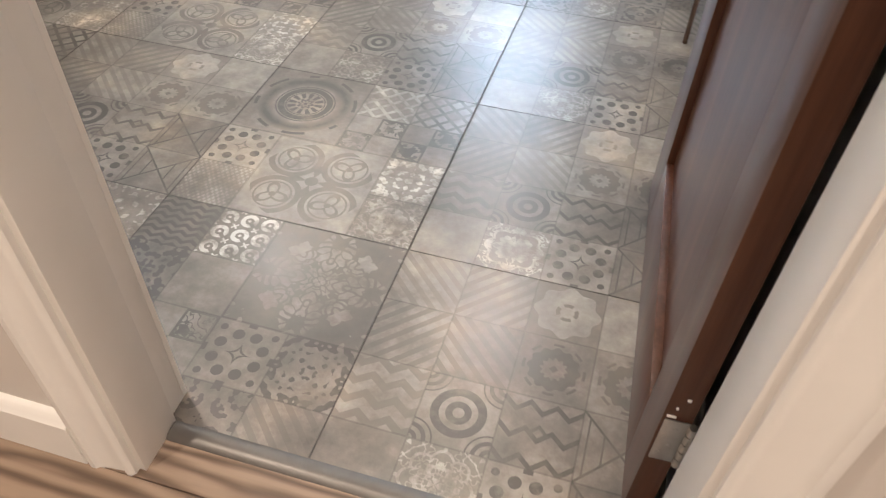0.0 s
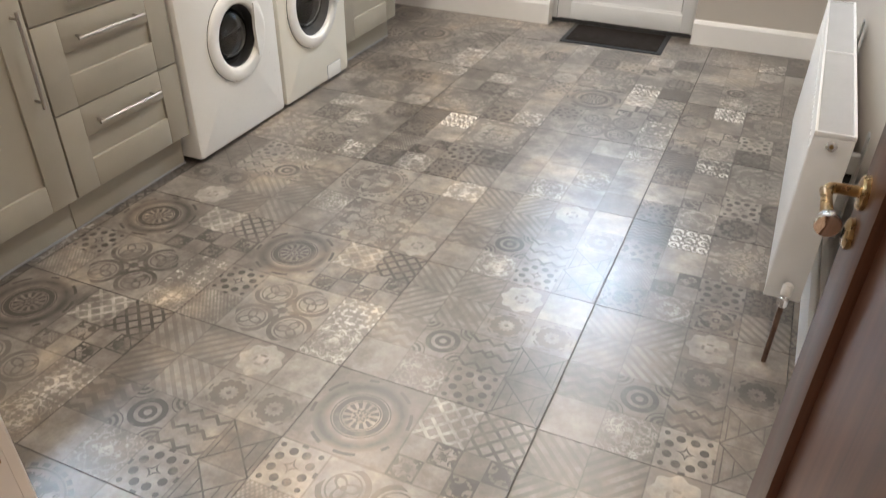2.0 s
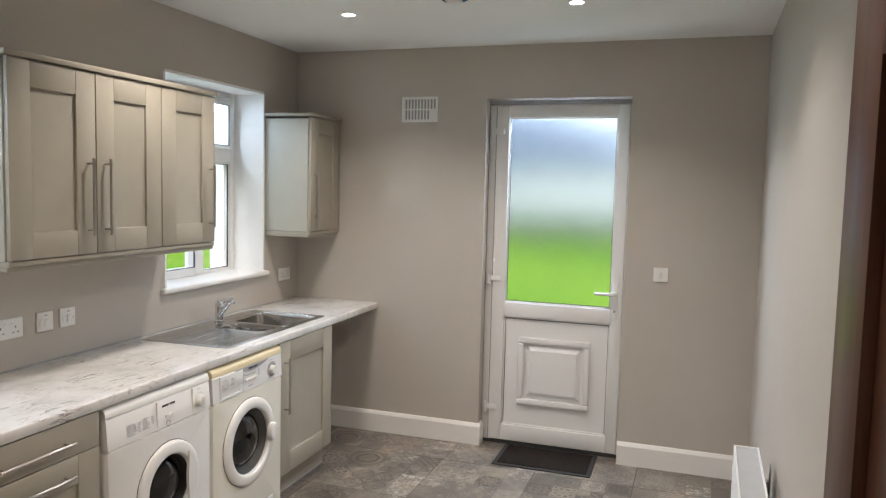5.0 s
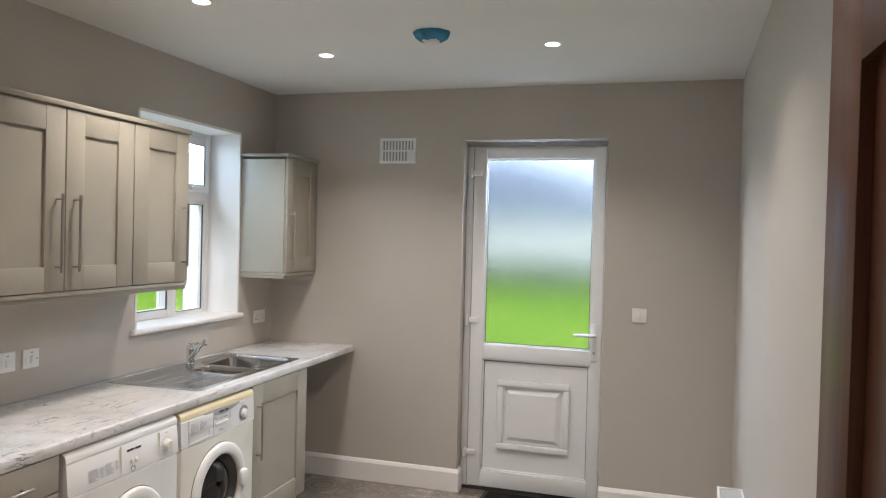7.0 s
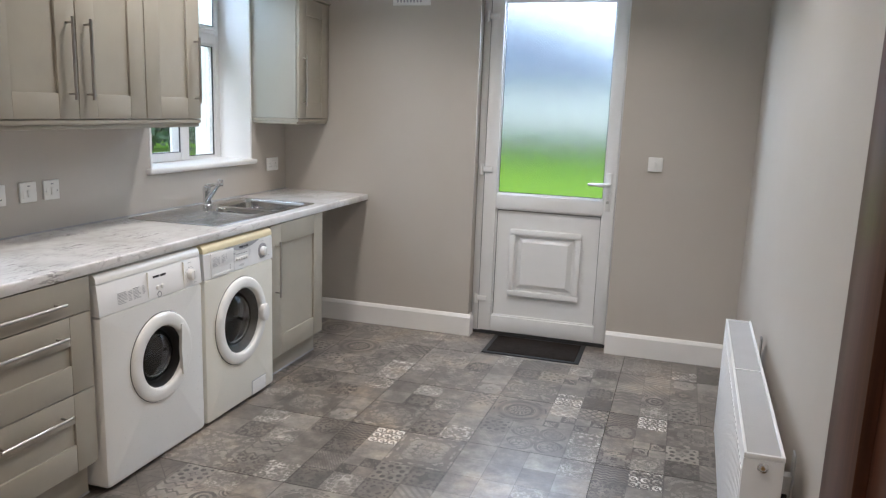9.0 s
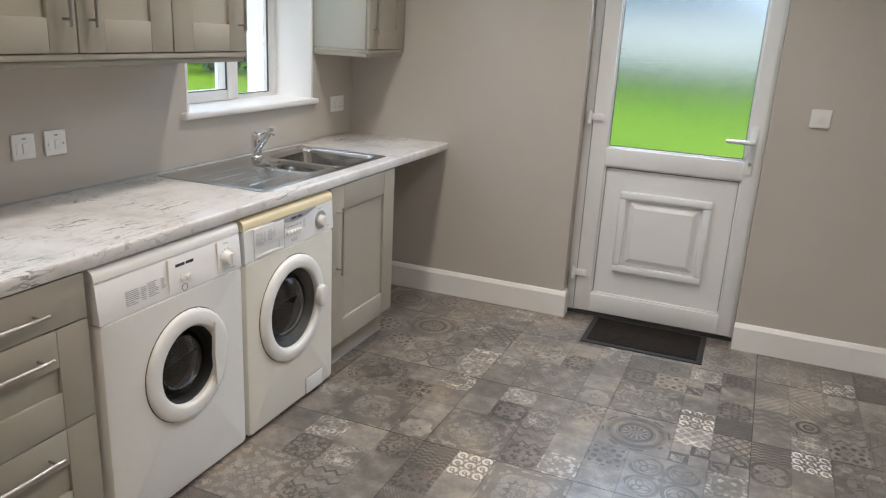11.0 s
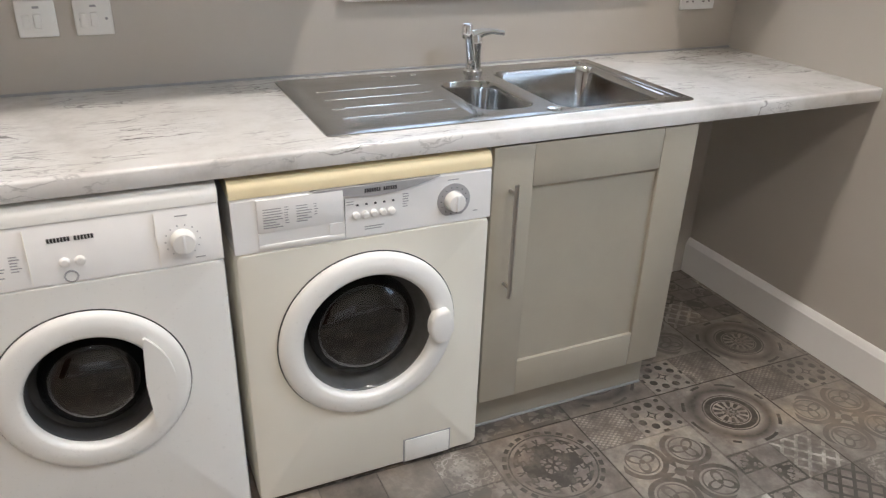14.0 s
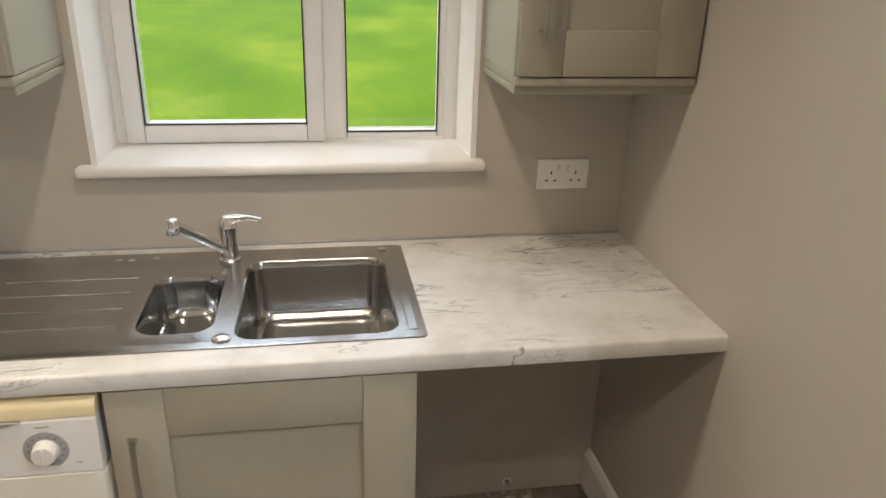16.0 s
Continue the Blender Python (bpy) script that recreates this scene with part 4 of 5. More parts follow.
# tumble dryer
DRY = machine("tumble_dryer", 2.674, 3.296, "white front-loading tumble dryer under the worktop", "tumble dryer", ENAMEL, ENAMEL, 0.010, (3.010, 0.446, 0.160))
dx = lambda z: FM - 0.001 - 0.009 * (z - 0.703) / 0.112
dd = porthole(DRY, 3.010, 0.446, 0.188, 0.130, ENAMEL, 0.018, RUBBER)
b2 = bmesh.new()
n = 14
arc_o = [(3.010 + 0.158 * math.cos(t), 0.446 + 0.158 * math.sin(t)) for t in [radians(-46 + 92 * i / n) for i in range(n + 1)]]
outl = arc_o + [(3.010 + 0.105, 0.446 + 0.112), (3.010 + 0.098, 0.446), (3.010 + 0.105, 0.446 - 0.112)]
extrude_profile(b2, outl, "x", FM + 0.012, FM + 0.026)
part("door_grip", b2, ENAMEL, dd, "moulded white finger grip")
knob(DRY, 3.220, 0.752, 0.024, dx(0.752), False)
for yy in (3.005, 3.032):
    part("button", lathe(bmesh.new(), [(0.0095, -0.004), (0.0095, 0.004), (0.007, 0.007), (0.002, 0.0075)], Matrix.Translation((dx(0.742), yy, 0.742)) @ TURNY, 20), PLASTIC, DRY, "white push button")
print_lines(DRY, [(2.775, 0.765, 8, 0.055), (2.835, 0.762, 7, 0.022), (2.862, 0.768, 8, 0.045), (2.915, 0.766, 6, 0.02), (3.21, 0.803, 1, 0.035), (3.24, 0.712, 1, 0.02)], dx, GREYPRINT)
b2 = bmesh.new()
for k in range(14):
    if k != 7:
        yy = 2.982 + 0.0058 * k
        box(b2, dx(0.787) - 0.002, dx(0.787) + 0.001, yy, yy + 0.0044, 0.783, 0.792)
part("maker_bar", b2, BLACKPRINT, DRY, "dark maker's lettering")["kind"] = "stuff"
part("energy_badge", lathe(bmesh.new(), [(0.013, -0.002), (0.013, 0.0012), (0.010, 0.0012), (0.010, -0.002)], Matrix.Translation((dx(0.712), 3.012, 0.712)) @ TURNY, 24, True), GREYPRINT, DRY)
for yy in (2.945, 3.172):
    part("panel_joint", B(dx(0.76) - 0.011, dx(0.76) + 0.0048, yy, yy + 0.0009, 0.7035, 0.814), ENAMEL2, DRY)

# washing machine
WM = machine("washing_machine", 3.316, 3.912, "white front-loading washing machine with a yellowed lid", "washing machine", ENAMEL2, YELLOWED, 0.006, (3.606, 0.442, 0.192))
wx = lambda z: FM - 0.001 - 0.005 * (z - 0.703) / 0.112
wd = porthole(WM, 3.606, 0.442, 0.217, 0.161, ENAMEL, 0.020, SEAL)
b2 = bmesh.new()
outl = [(3.606 + 0.183 + 0.020 * math.cos(t), 0.442 + 0.046 * math.sin(t)) for t in [radians(-90 + 180 * i / 10) for i in range(11)]]
outl += [(3.606 + 0.173 + 0.030 * math.cos(t), 0.442 + 0.046 * math.sin(t)) for t in [radians(90 + 180 * i / 10) for i in range(1, 10)]]
extrude_profile(b2, outl, "x", FM + 0.014, FM + 0.040)
bmesh.ops.bevel(b2, geom=[e for e in b2.edges if e.verts[0].co.x > FM + 0.039 and e.verts[1].co.x > FM + 0.039], offset=0.008, segments=3, affect="EDGES", profile=0.5)
part("door_handle", b2, PLASTIC, wd, "white door catch handle")
knob(WM, 3.815, 0.754, 0.023, wx(0.754), True)
for i in range(5):
    part("button", lathe(bmesh.new(), [(0.0085, -0.004), (0.0085, 0.006), (0.006, 0.009), (0.002, 0.0095)], Matrix.Translation((wx(0.752), 3.580 + 0.0205 * i, 0.752)) @ TURNY, 20), PLASTIC, WM, "white push button")
part("detergent_drawer", B(wx(0.76) - 0.008, wx(0.76) + 0.0040, 3.368, 3.552, 0.742, 0.816, 0.002), PANELGREY, WM, "detergent drawer front")
part("drawer_grip", B(wx(0.722) - 0.010, wx(0.722) + 0.0038, 3.368, 3.552, 0.704, 0.715, 0.002), PLASTIC, WM)
for y0, y1 in ((3.368, 3.380), (3.520, 3.552)):
    part("drawer_cheek", B(wx(0.73) - 0.006, wx(0.73) + 0.0036, y0, y1, 0.715, 0.742), PANELGREY, WM)
part("drawer_recess", B(wx(0.73) - 0.006, wx(0.73) + 0.0006, 3.380, 3.520, 0.715, 0.742), PANELGREY, WM)
xs = lambda z: wx(z) + 0.0049
print_lines(WM, [(3.380, 0.800, 9, 0.042), (3.425, 0.795, 7, 0.010), (3.450, 0.800, 8, 0.034), (3.488, 0.800, 6, 0.008)], xs, GREYPRINT)
print_lines(WM, [(3.560, 0.784, 2, 0.018), (3.690, 0.786, 6, 0.014), (3.60, 0.722, 2, 0.045), (3.80, 0.804, 1, 0.028), (3.865, 0.722, 1, 0.018)], wx, GREYPRINT, "small_print")
b2 = bmesh.new()
for i in range(5):
    yy = 3.582 + 0.0205 * i
    box(b2, wx(0.775) - 0.001, wx(0.775) + 0.002, yy, yy + 0.005, 0.773, 0.777)
part("indicator_marks", b2, BLACKPRINT, WM)["kind"] = "stuff"
b2 = bmesh.new()
sw = [(3.480 + 0.30 * i / 12, 0.8195) for i in range(13)] + [(3.780 - 0.30 * i / 12, 0.8195 - 0.026 * math.sin(math.pi * i / 12)) for i in range(1, 12)]
extrude_profile(b2, sw, "x", FM - 0.020, wx(0.80) + 0.0052)
part("panel_swoosh", b2, SWOOSH, WM, "grey curved panel strip")
b2 = bmesh.new()
for k in range(14):
    if k != 7:
        yy = 3.600 + 0.0054 * k
        box(b2, wx(0.808) - 0.002, wx(0.808) + 0.0062, yy, yy + 0.0041, 0.803, 0.812)
part("maker_bar", b2, BLACKPRINT, WM, "dark maker's lettering")["kind"] = "stuff"
part("panel_joint", B(wx(0.76) - 0.01, wx(0.76) + 0.0032, 3.555, 3.5560, 0.7035, 0.793), SILICONE, WM)
part("filter_gap", B(FM - 0.003, FM + 0.0008, 3.694, 3.830, 0.016, 0.092, 0.0005), GREYPRINT, WM)
part("filter_flap", B(FM - 0.002, FM + 0.0035, 3.698, 3.826, 0.019, 0.089, 0.003), ENAMEL, WM, "small filter flap")

# ---------------------------------------------------------------- sockets, switches, vent
def wall_plate(name, y0, y1, z0, z1, label, category):
    p = thing(name, (XW, (y0 + y1) / 2, z0), label, category, "wall sockets and switches")
    part("faceplate", B(XW, XW + 0.010, y0, y1, z0, z1, 0.004, 3), PLASTIC, p)
    return p


def outlet(p, cy, cz):
    for dy, dz, w, h in ((0, 0.016, 0.004, 0.009), (-0.012, -0.006, 0.008, 0.004), (0.012, -0.006, 0.008, 0.004)):
        part("pin_hole", B(XW + 0.0095, XW + 0.0105, cy + dy - w / 2, cy + dy + w / 2, cz + dz - h / 2, cz + dz + h / 2), BLACKV, p)


def double_socket(y0, z0, label):
    p = wall_plate("double_socket", y0, y0 + 0.146, z0, z0 + 0.086, label, "wall socket")
    for cy in (y0 + 0.038, y0 + 0.108):
        outlet(p, cy, z0 + 0.032)
    for cy in (y0 + 0.058, y0 + 0.088):
        r = part("rocker", B(XW + 0.008, XW + 0.013, cy - 0.006, cy + 0.006, z0 + 0.050, z0 + 0.070, 0.002), PLASTIC, p)
        part("rocker_mark", B(XW + 0.0125, XW + 0.0134, cy - 0.003, cy + 0.003, z0 + 0.064, z0 + 0.066), GREYPRINT, r)
    return p


double_socket(2.743, 1.043, "white double socket above the worktop")
double_socket(4.943, 1.045, "white double socket in the corner by the window")
for y0, fused in ((2.959, False), (3.083, True)):
    p = wall_plate("fused_switch", y0, y0 + 0.086, 1.045, 1.131, "white fused spur switch above the worktop", "wall switch")
    r = part("rocker", B(XW + 0.008, XW + 0.015, y0 + 0.036, y0 + 0.054, 1.066, 1.100, 0.003), PLASTIC, p)
    part("fuse_holder", B(XW + 0.009, XW + 0.012, y0 + 0.012, y0 + 0.028, 1.064, 1.098, 0.002), PLASTIC, p)
    part("neon", B(XW + 0.0095, XW + 0.0108, y0 + 0.038, y0 + 0.052, 1.112, 1.117), GREYPRINT, p)
    if fused:
        for yy in (y0 + 0.014, y0 + 0.072):
            part("screw", rod(bmesh.new(), (XW + 0.009, yy, 1.084), (XW + 0.0112, yy, 1.084), 0.0035, seg=12), GREYPRINT, p)
p = thing("light_switch", (-0.198, YN, 1.170), "white single light switch beside the back door", "light switch")
part("faceplate", B(-0.241, -0.155, YN - 0.010, YN, 1.170, 1.256, 0.004, 3), PLASTIC, p)
part("rocker", B(-0.207, -0.189, YN - 0.016, YN - 0.008, 1.200, 1.226, 0.003), PLASTIC, p)

vent = thing("wall_vent", (-1.784, YN, 2.138), "white slotted plastic air vent high on the wall", "air vent")
vx0, vx1, vz0, vz1 = -1.911, -1.657, 2.140, 2.308
part("backing", B(vx0 + 0.004, vx1 - 0.004, YN - 0.004, YN, vz0 + 0.004, vz1 - 0.004), GREYPRINT, vent)
for a in ((vx0, vx1, vz0, vz0 + 0.018), (vx0, vx1, vz1 - 0.018, vz1), (vx0, vx0 + 0.016, vz0 + 0.018, vz1 - 0.018), (vx1 - 0.016, vx1, vz0 + 0.018, vz1 - 0.018), (vx0 + 0.016, vx1 - 0.016, (vz0 + vz1) / 2 - 0.005, (vz0 + vz1) / 2 + 0.005)):
    part("frame", B(a[0], a[1], YN - 0.010, YN - 0.001, a[2], a[3], 0.002), PLASTIC, vent)
for i in range(11):
    x = vx0 + 0.016 + 0.0222 * (i + 0.0) + 0.004
    for za, zb in ((vz0 + 0.018, 2.219), (2.229, vz1 - 0.018)):
        part("slat", B(x - 0.0045, x + 0.0045, YN - 0.009, YN - 0.003, za, zb, 0.001), PLASTIC, vent)
part("blank", B(vx1 - 0.055, vx1 - 0.016, YN - 0.0095, YN - 0.003, vz0 + 0.018, 2.219, 0.001), PLASTIC, vent)

cap = thing("pipe_cap", (XW, 4.921, 0.037), "small capped grey pipe stub low on the wall", "pipe cap")
part("stub", rod(bmesh.new(), (XW - 0.004, 4.921, 0.037), (XW + 0.014, 4.921, 0.037), 0.009, seg=16), GREYPRINT, cap)
part("collar", rod(bmesh.new(), (XW - 0.001, 4.921, 0.037), (XW + 0.003, 4.921, 0.037), 0.015, seg=20), PLASTIC, cap)

# ---------------------------------------------------------------- radiator
def rad_x(y):
    return 0.135 + 0.026 * (y - 2.40)


rad = thing("radiator", (0.20, 3.04, 0.19), "white double-panel radiator on the wall by the open door", "radiator")
RY0, RY1, RZ0, RZ1 = 2.395, 3.70, 0.195, 0.692
SHEAR = Matrix(((1, 0.026, 0, 0.135 - 0.026 * 2.40), (0, 1, 0, 0), (0, 0, 1, 0), (0, 0, 0, 1)))


def rad_part(name, bm2, mat_, parent=None, label=""):
    bmesh.ops.transform(bm2, matrix=SHEAR, verts=bm2.verts)
    return part(name, bm2, mat_, parent or rad, label)


def steel_panel(x0, x1):
    return B(x0, x1, RY0 + 0.006, RY1 - 0.006, RZ0 + 0.004, RZ1 - 0.012, 0.004)


rad_part("front_panel", steel_panel(0.0, 0.012), RADWHITE)
for i in range(32):
    yy = RY0 + 0.04 + i * (RY1 - RY0 - 0.08) / 31
    rad_part("flute", B(-0.003, 0.002, yy - 0.011, yy + 0.011, RZ0 + 0.05, RZ1 - 0.055, 0.0028), RADWHITE)
rad_part("back_panel", steel_panel(0.080, 0.092), RADWHITE)
b2 = bmesh.new()
for i in range(40):
    yy = RY0 + 0.03 + i * (RY1 - RY0 - 0.06) / 39
    box(b2, 0.013, 0.079, yy - 0.001, yy + 0.001, RZ0 + 0.03, RZ1 - 0.03)
rad_part("convector_fins", b2, RADWHITE)
for ya, yb in ((RY0, RY0 + 0.006), (RY1 - 0.006, RY1)):
    rad_part("end_panel", B(-0.002, 0.093, ya, yb, RZ0, RZ1 - 0.0125, 0.002), RADWHITE)
b2 = B(-0.002, 0.006, RY0, RY1, RZ1 - 0.012, RZ1 + 0.002, 0.002)
box(b2, 0.086, 0.094, RY0, RY1, RZ1 - 0.012, RZ1 + 0.002, 0.002)
box(b2, 0.006, 0.086, RY0, RY0 + 0.008, RZ1 - 0.012, RZ1 + 0.001, 0.001)
box(b2, 0.006, 0.086, RY1 - 0.008, RY1, RZ1 - 0.012, RZ1 + 0.001, 0.001)
grille = rad_part("top_grille", b2, RADWHITE)
rad_part("grille_plate", B(0.006, 0.086, RY0 + 0.008, RY1 - 0.008, RZ1 - 0.009, RZ1 - 0.004), GRILLE, grille, "grey perforated grille plate")
rad_part("grille_bar", B(0.006, 0.086, 3.06, 3.066, RZ1 - 0.004, RZ1 - 0.001), RADWHITE, grille)
plug = lathe(bmesh.new(), [(0.014, 0), (0.014, 0.004), (0.010, 0.008), (0.009, 0.003), (0.002, 0.003)], Matrix.Translation((0.045, RY0, RZ1 - 0.032)) @ Matrix.Rotation(radians(90), 4, "X"), 24)
rad_part("bleed_valve", plug, CHROME, None, "chrome bleed valve")
rad_part("bleed_pin", rod(bmesh.new(), (0.045, RY0 - 0.006, RZ1 - 0.032), (0.045, RY0 + 0.001, RZ1 - 0.032), 0.005, seg=8), BRASS)
for yy in (2.50, 3.58):
    b2 = B(0.094, 0.132, yy, yy + 0.03, 0.44, 0.60, 0.002)
    box(b2, 0.128, 0.1335, yy - 0.006, yy + 0.036, 0.36, 0.66, 0.002)
    br = rad_part("wall_bracket", b2, GREYMETAL, None, "galvanised wall bracket")
    rad_part("bracket_slot", B(0.104, 0.122, yy - 0.0012, yy + 0.002, 0.49, 0.55), BLACKV, br)
b2 = sweep(bmesh.new(), [(0.050, 2.352, 0.0), (0.050, 2.357, 0.12), (0.050, 2.360, 0.205)], 0.0075, 14)

DARKPIPE = surface("dull_copper_pipe", (0.16, 0.10, 0.075), 0.25, 20, 0.4, 0.7, grain=60, relief=0.1)
rad_part("pipe", b2, DARKPIPE, None, "dull copper feed pipe")
valve = rad_part("valve_body", lathe(bmesh.new(), [(0.011, 0.195), (0.013, 0.2), (0.013, 0.222), (0.010, 0.226), (0.010, 0.236)], Matrix.Translation((0.050, 2.361, 0)), 20), CHROME, None, "chrome radiator valve")
rad_part("valve_cap", lathe(bmesh.new(), [(0.013, 0.234), (0.014, 0.24), (0.014, 0.262), (0.010, 0.268), (0.002, 0.269)], Matrix.Translation((0.050, 2.361, 0)), 20), PLASTIC, valve, "white valve cap")
rad_part("valve_tail", rod(bmesh.new(), (0.050, 2.361, 0.212), (0.050, RY0 + 0.001, 0.222), 0.009), CHROME, valve)

# ---------------------------------------------------------------- door mat
mat_ = thing("door_mat", (-0.848, 5.07, 0), "dark brown door mat with a black rubber edge", "door mat")
part("edge", B(-1.145, -0.536, 4.884, 5.266, 0.0, 0.008, 0.003), MATEDGE, mat_)
part("mat_surface", B(-1.117, -0.564, 4.912, 5.240, 0.006, 0.013, 0.003), MATBROWN, mat_)

# ---------------------------------------------------------------- ceiling fittings
first = None
# fittings for all lamps, also for the added ones at guessed places
for lx, ly in DOWNLIGHTS:
    if first is None:
        first = thing("downlight", (lx, ly, ZC - 0.004), "lit warm white recessed ceiling downlight", "downlight", "ceiling downlights")
        c = Matrix.Translation((lx, ly, ZC))
        part("bezel", lathe(bmesh.new(), [(0.044, 0.001), (0.044, -0.003), (0.040, -0.005), (0.034, -0.004), (0.034, 0.001)], c, 40, True), PLASTIC, first)
        part("lens", lathe(bmesh.new(), [(0.0345, -0.0005), (0.0345, -0.003), (0.002, -0.003), (0.002, -0.0005)], c, 36, True), GLOW, first, "glowing lens")
    else:
        copy_thing(first, Matrix.Translation((lx, ly, ZC - 0.004)))

det = thing("smoke_alarm", (-1.145, 3.90, ZC - 0.05), "ceiling smoke alarm wrapped in blue plastic film", "smoke alarm")
c = Matrix.Translation((-1.145, 3.90, ZC))
part("base", lathe(bmesh.new(), [(0.062, 0.0), (0.062, -0.012), (0.052, -0.03), (0.034, -0.0525), (0.012, -0.0535)], c, 36), PLASTIC, det)
b2 = bmesh.new()
bmesh.ops.create_icosphere(b2, subdivisions=4, radius=1.0)
for v in list(b2.verts):
    n = v.co.normalized()
    w = 0.09 * noise.noise(n * 3.1) + 0.05 * noise.noise(n * 8.0)
    s = 0.5 + 0.5 * max(-1, min(1, -n.z))
    v.co = Vector((-1.145, 3.90, ZC - 0.0005)) + Vector((n.x * 0.088 * (1 + w), n.y * 0.082 * (1 + w), min(0, n.z * 0.050 * (1 + 1.2 * w))))
top = [v for v in b2.verts if (v.co.z < ZC - 0.0445)]
bmesh.ops.delete(b2, geom=top, context="VERTS")
part("film", b2, BLUEFILM, det, "crumpled blue film", 80)

# ---------------------------------------------------------------- outside
ground = solo("ground", B(-900, 900, -900, 900, -0.9, -0.25), GRASS, "bright green mown lawn", "lawn", kind="structure")


def tree(x, y, h, spread, seed, label):
    rng = random.Random(seed)
    tr = thing("tree", (x, y, -0.25), label, "tree", "trees beyond the lawn")
    b3 = bmesh.new()
    sweep(b3, [(x, y, -0.3), (x + rng.uniform(-0.1, 0.1), y, h * 0.3), (x + rng.uniform(-0.3, 0.3), y, h * 0.65), (x, y, h * 0.95)], [0.22, 0.17, 0.10, 0.03], 10)
    for k in range(9):
        z = h * rng.uniform(0.15, 0.8)
        a = rng.uniform(0, 6.28)
        l = spread * rng.uniform(0.5, 0.9) * (1.1 - z / h)
        sweep(b3, [(x, y, z), (x + math.cos(a) * l * 0.5, y + math.sin(a) * l * 0.5, z + 0.3), (x + math.cos(a) * l, y + math.sin(a) * l, z + 0.7)], [0.07, 0.05, 0.015], 6)
    part("trunk", b3, BARK, tr)
    vs, fs = [], []
    clumps = []
    for k in range(70):
        z = h * rng.uniform(0.03, 1.0)
        rr = spread * (1.05 - (z / h) ** 1.3) * math.sqrt(rng.random())
        a = rng.uniform(0, 6.28)
        clumps.append((x + rr * math.cos(a), y + rr * math.sin(a), z, rng.uniform(0.35, 0.8)))
    for cx, cy, cz, cr in clumps:
        for k in range(46):
            d = Vector((rng.gauss(0, 1), rng.gauss(0, 1), rng.gauss(0, 0.8))).normalized() * cr * rng.random() ** 0.4
            p = Vector((cx, cy, max(0.0, cz))) + d
            u = Vector((rng.uniform(-1, 1), rng.uniform(-1, 1), rng.uniform(-1, 1))).normalized() * rng.uniform(0.07, 0.17)
            w = u.orthogonal().normalized() * rng.uniform(0.05, 0.10)
            i = len(vs)
            vs += [p - u, p + w, p + u, p - w]
            fs.append((i, i + 1, i + 2, i + 3))
    me = bpy.data.meshes.new("crown")
    me.from_pydata([tuple(v - ORIGIN[tr]) for v in vs], [], fs)
    me.materials.append(LEAF)
    cr = new("crown", me)
    cr.parent = tr
    ORIGIN[cr] = ORIGIN[tr]
    cr["kind"] = "stuff"
    return tr


for k, (x, y, h, s) in enumerate([(-25.5, 27, 7.5, 2.9), (-21, 29, 9, 3.2), (-17, 27.5, 7, 2.8), (-29.5, 25, 8, 3.0), (-13.5, 29.5, 8, 3.0), (-34.5, 23.5, 8, 3.2), (-40, 20, 9, 3.4)]):
    tree(x, y, h, s, 40 + k, "dense dark green garden tree beyond the lawn")

def hedge(line, h, w, seed, label):
    """A clipped hedge of leaf blades along a line of ground points, uneven on top."""
    rng = random.Random(seed)
    at = Vector((*line[0], -0.25))
    vs, fs = [], []
    for (xa, ya), (xb, yb_) in zip(line, line[1:]):
        for k in range(int(420 * math.hypot(xb - xa, yb_ - ya))):
            f, g = rng.random(), rng.uniform(-1, 1)
            top = h * (0.88 + 0.16 * noise.noise(Vector((f * 9.0 + xa, ya, seed))))
            p = Vector((xa + (xb - xa) * f + g * w * 0.3, ya + (yb_ - ya) * f + g * w, top * rng.random() ** 0.7)) - Vector((line[0][0], line[0][1], 0))
            u = Vector((rng.uniform(-1, 1), rng.uniform(-1, 1), rng.uniform(-1, 1))).normalized() * rng.uniform(0.08, 0.16)
            v = u.orthogonal().normalized() * rng.uniform(0.05, 0.09)
            i = len(vs)
            vs += [p - u, p + v, p + u, p - v]
            fs.append((i, i + 1, i + 2, i + 3))
    me = bpy.data.meshes.new("hedge")
    me.from_pydata([tuple(q) for q in vs], [], fs)
    me.materials.append(LEAF)
    ob = new("hedge", me)
    ob.location = at
    return tagged(ob, label, "hedge", "", "stuff")


hedge([(-25.0, 26.5), (-12.0, 28.5), (6.0, 31.5)], 1.05, 0.45, 7, "dark green garden hedge beyond the lawn")
for k, (x, y, h, sp) in enumerate([(-17.0, 21.5, 3.4, 1.7), (-14.6, 22.6, 3.0, 1.6), (-21.5, 24.3, 4.2, 1.9)]):
    tree(x, y, h, sp, 70 + k, "bushy dark green shrub on the lawn")

# neighbouring house, seen blurred through the obscure glass
house = thing("house", (-4.5, 40, -0.25), "white rendered bungalow with a blue-grey slate roof", "house")
hx0_, hx1_, hy0_, hy1_, he, hr = -22.0, 2.0, 36.0, 44.0, 2.7, 6.6
part("wall", B(hx0_, hx1_, hy0_, hy1_, -0.25, he), RENDERW, house)
b3 = bmesh.new()
ym = (hy0_ + hy1_) / 2
eave = [b3.verts.new(p) for p in ((hx0_ - 0.4, hy0_ - 0.4, he - 0.1), (hx1_ + 0.4, hy0_ - 0.4, he - 0.1), (hx1_ + 0.4, hy1_ + 0.4, he - 0.1), (hx0_ - 0.4, hy1_ + 0.4, he - 0.1))]
ridge = [b3.verts.new((hx0_ + 5.0, ym, hr)), b3.verts.new((hx1_ - 10.5, ym, hr))]
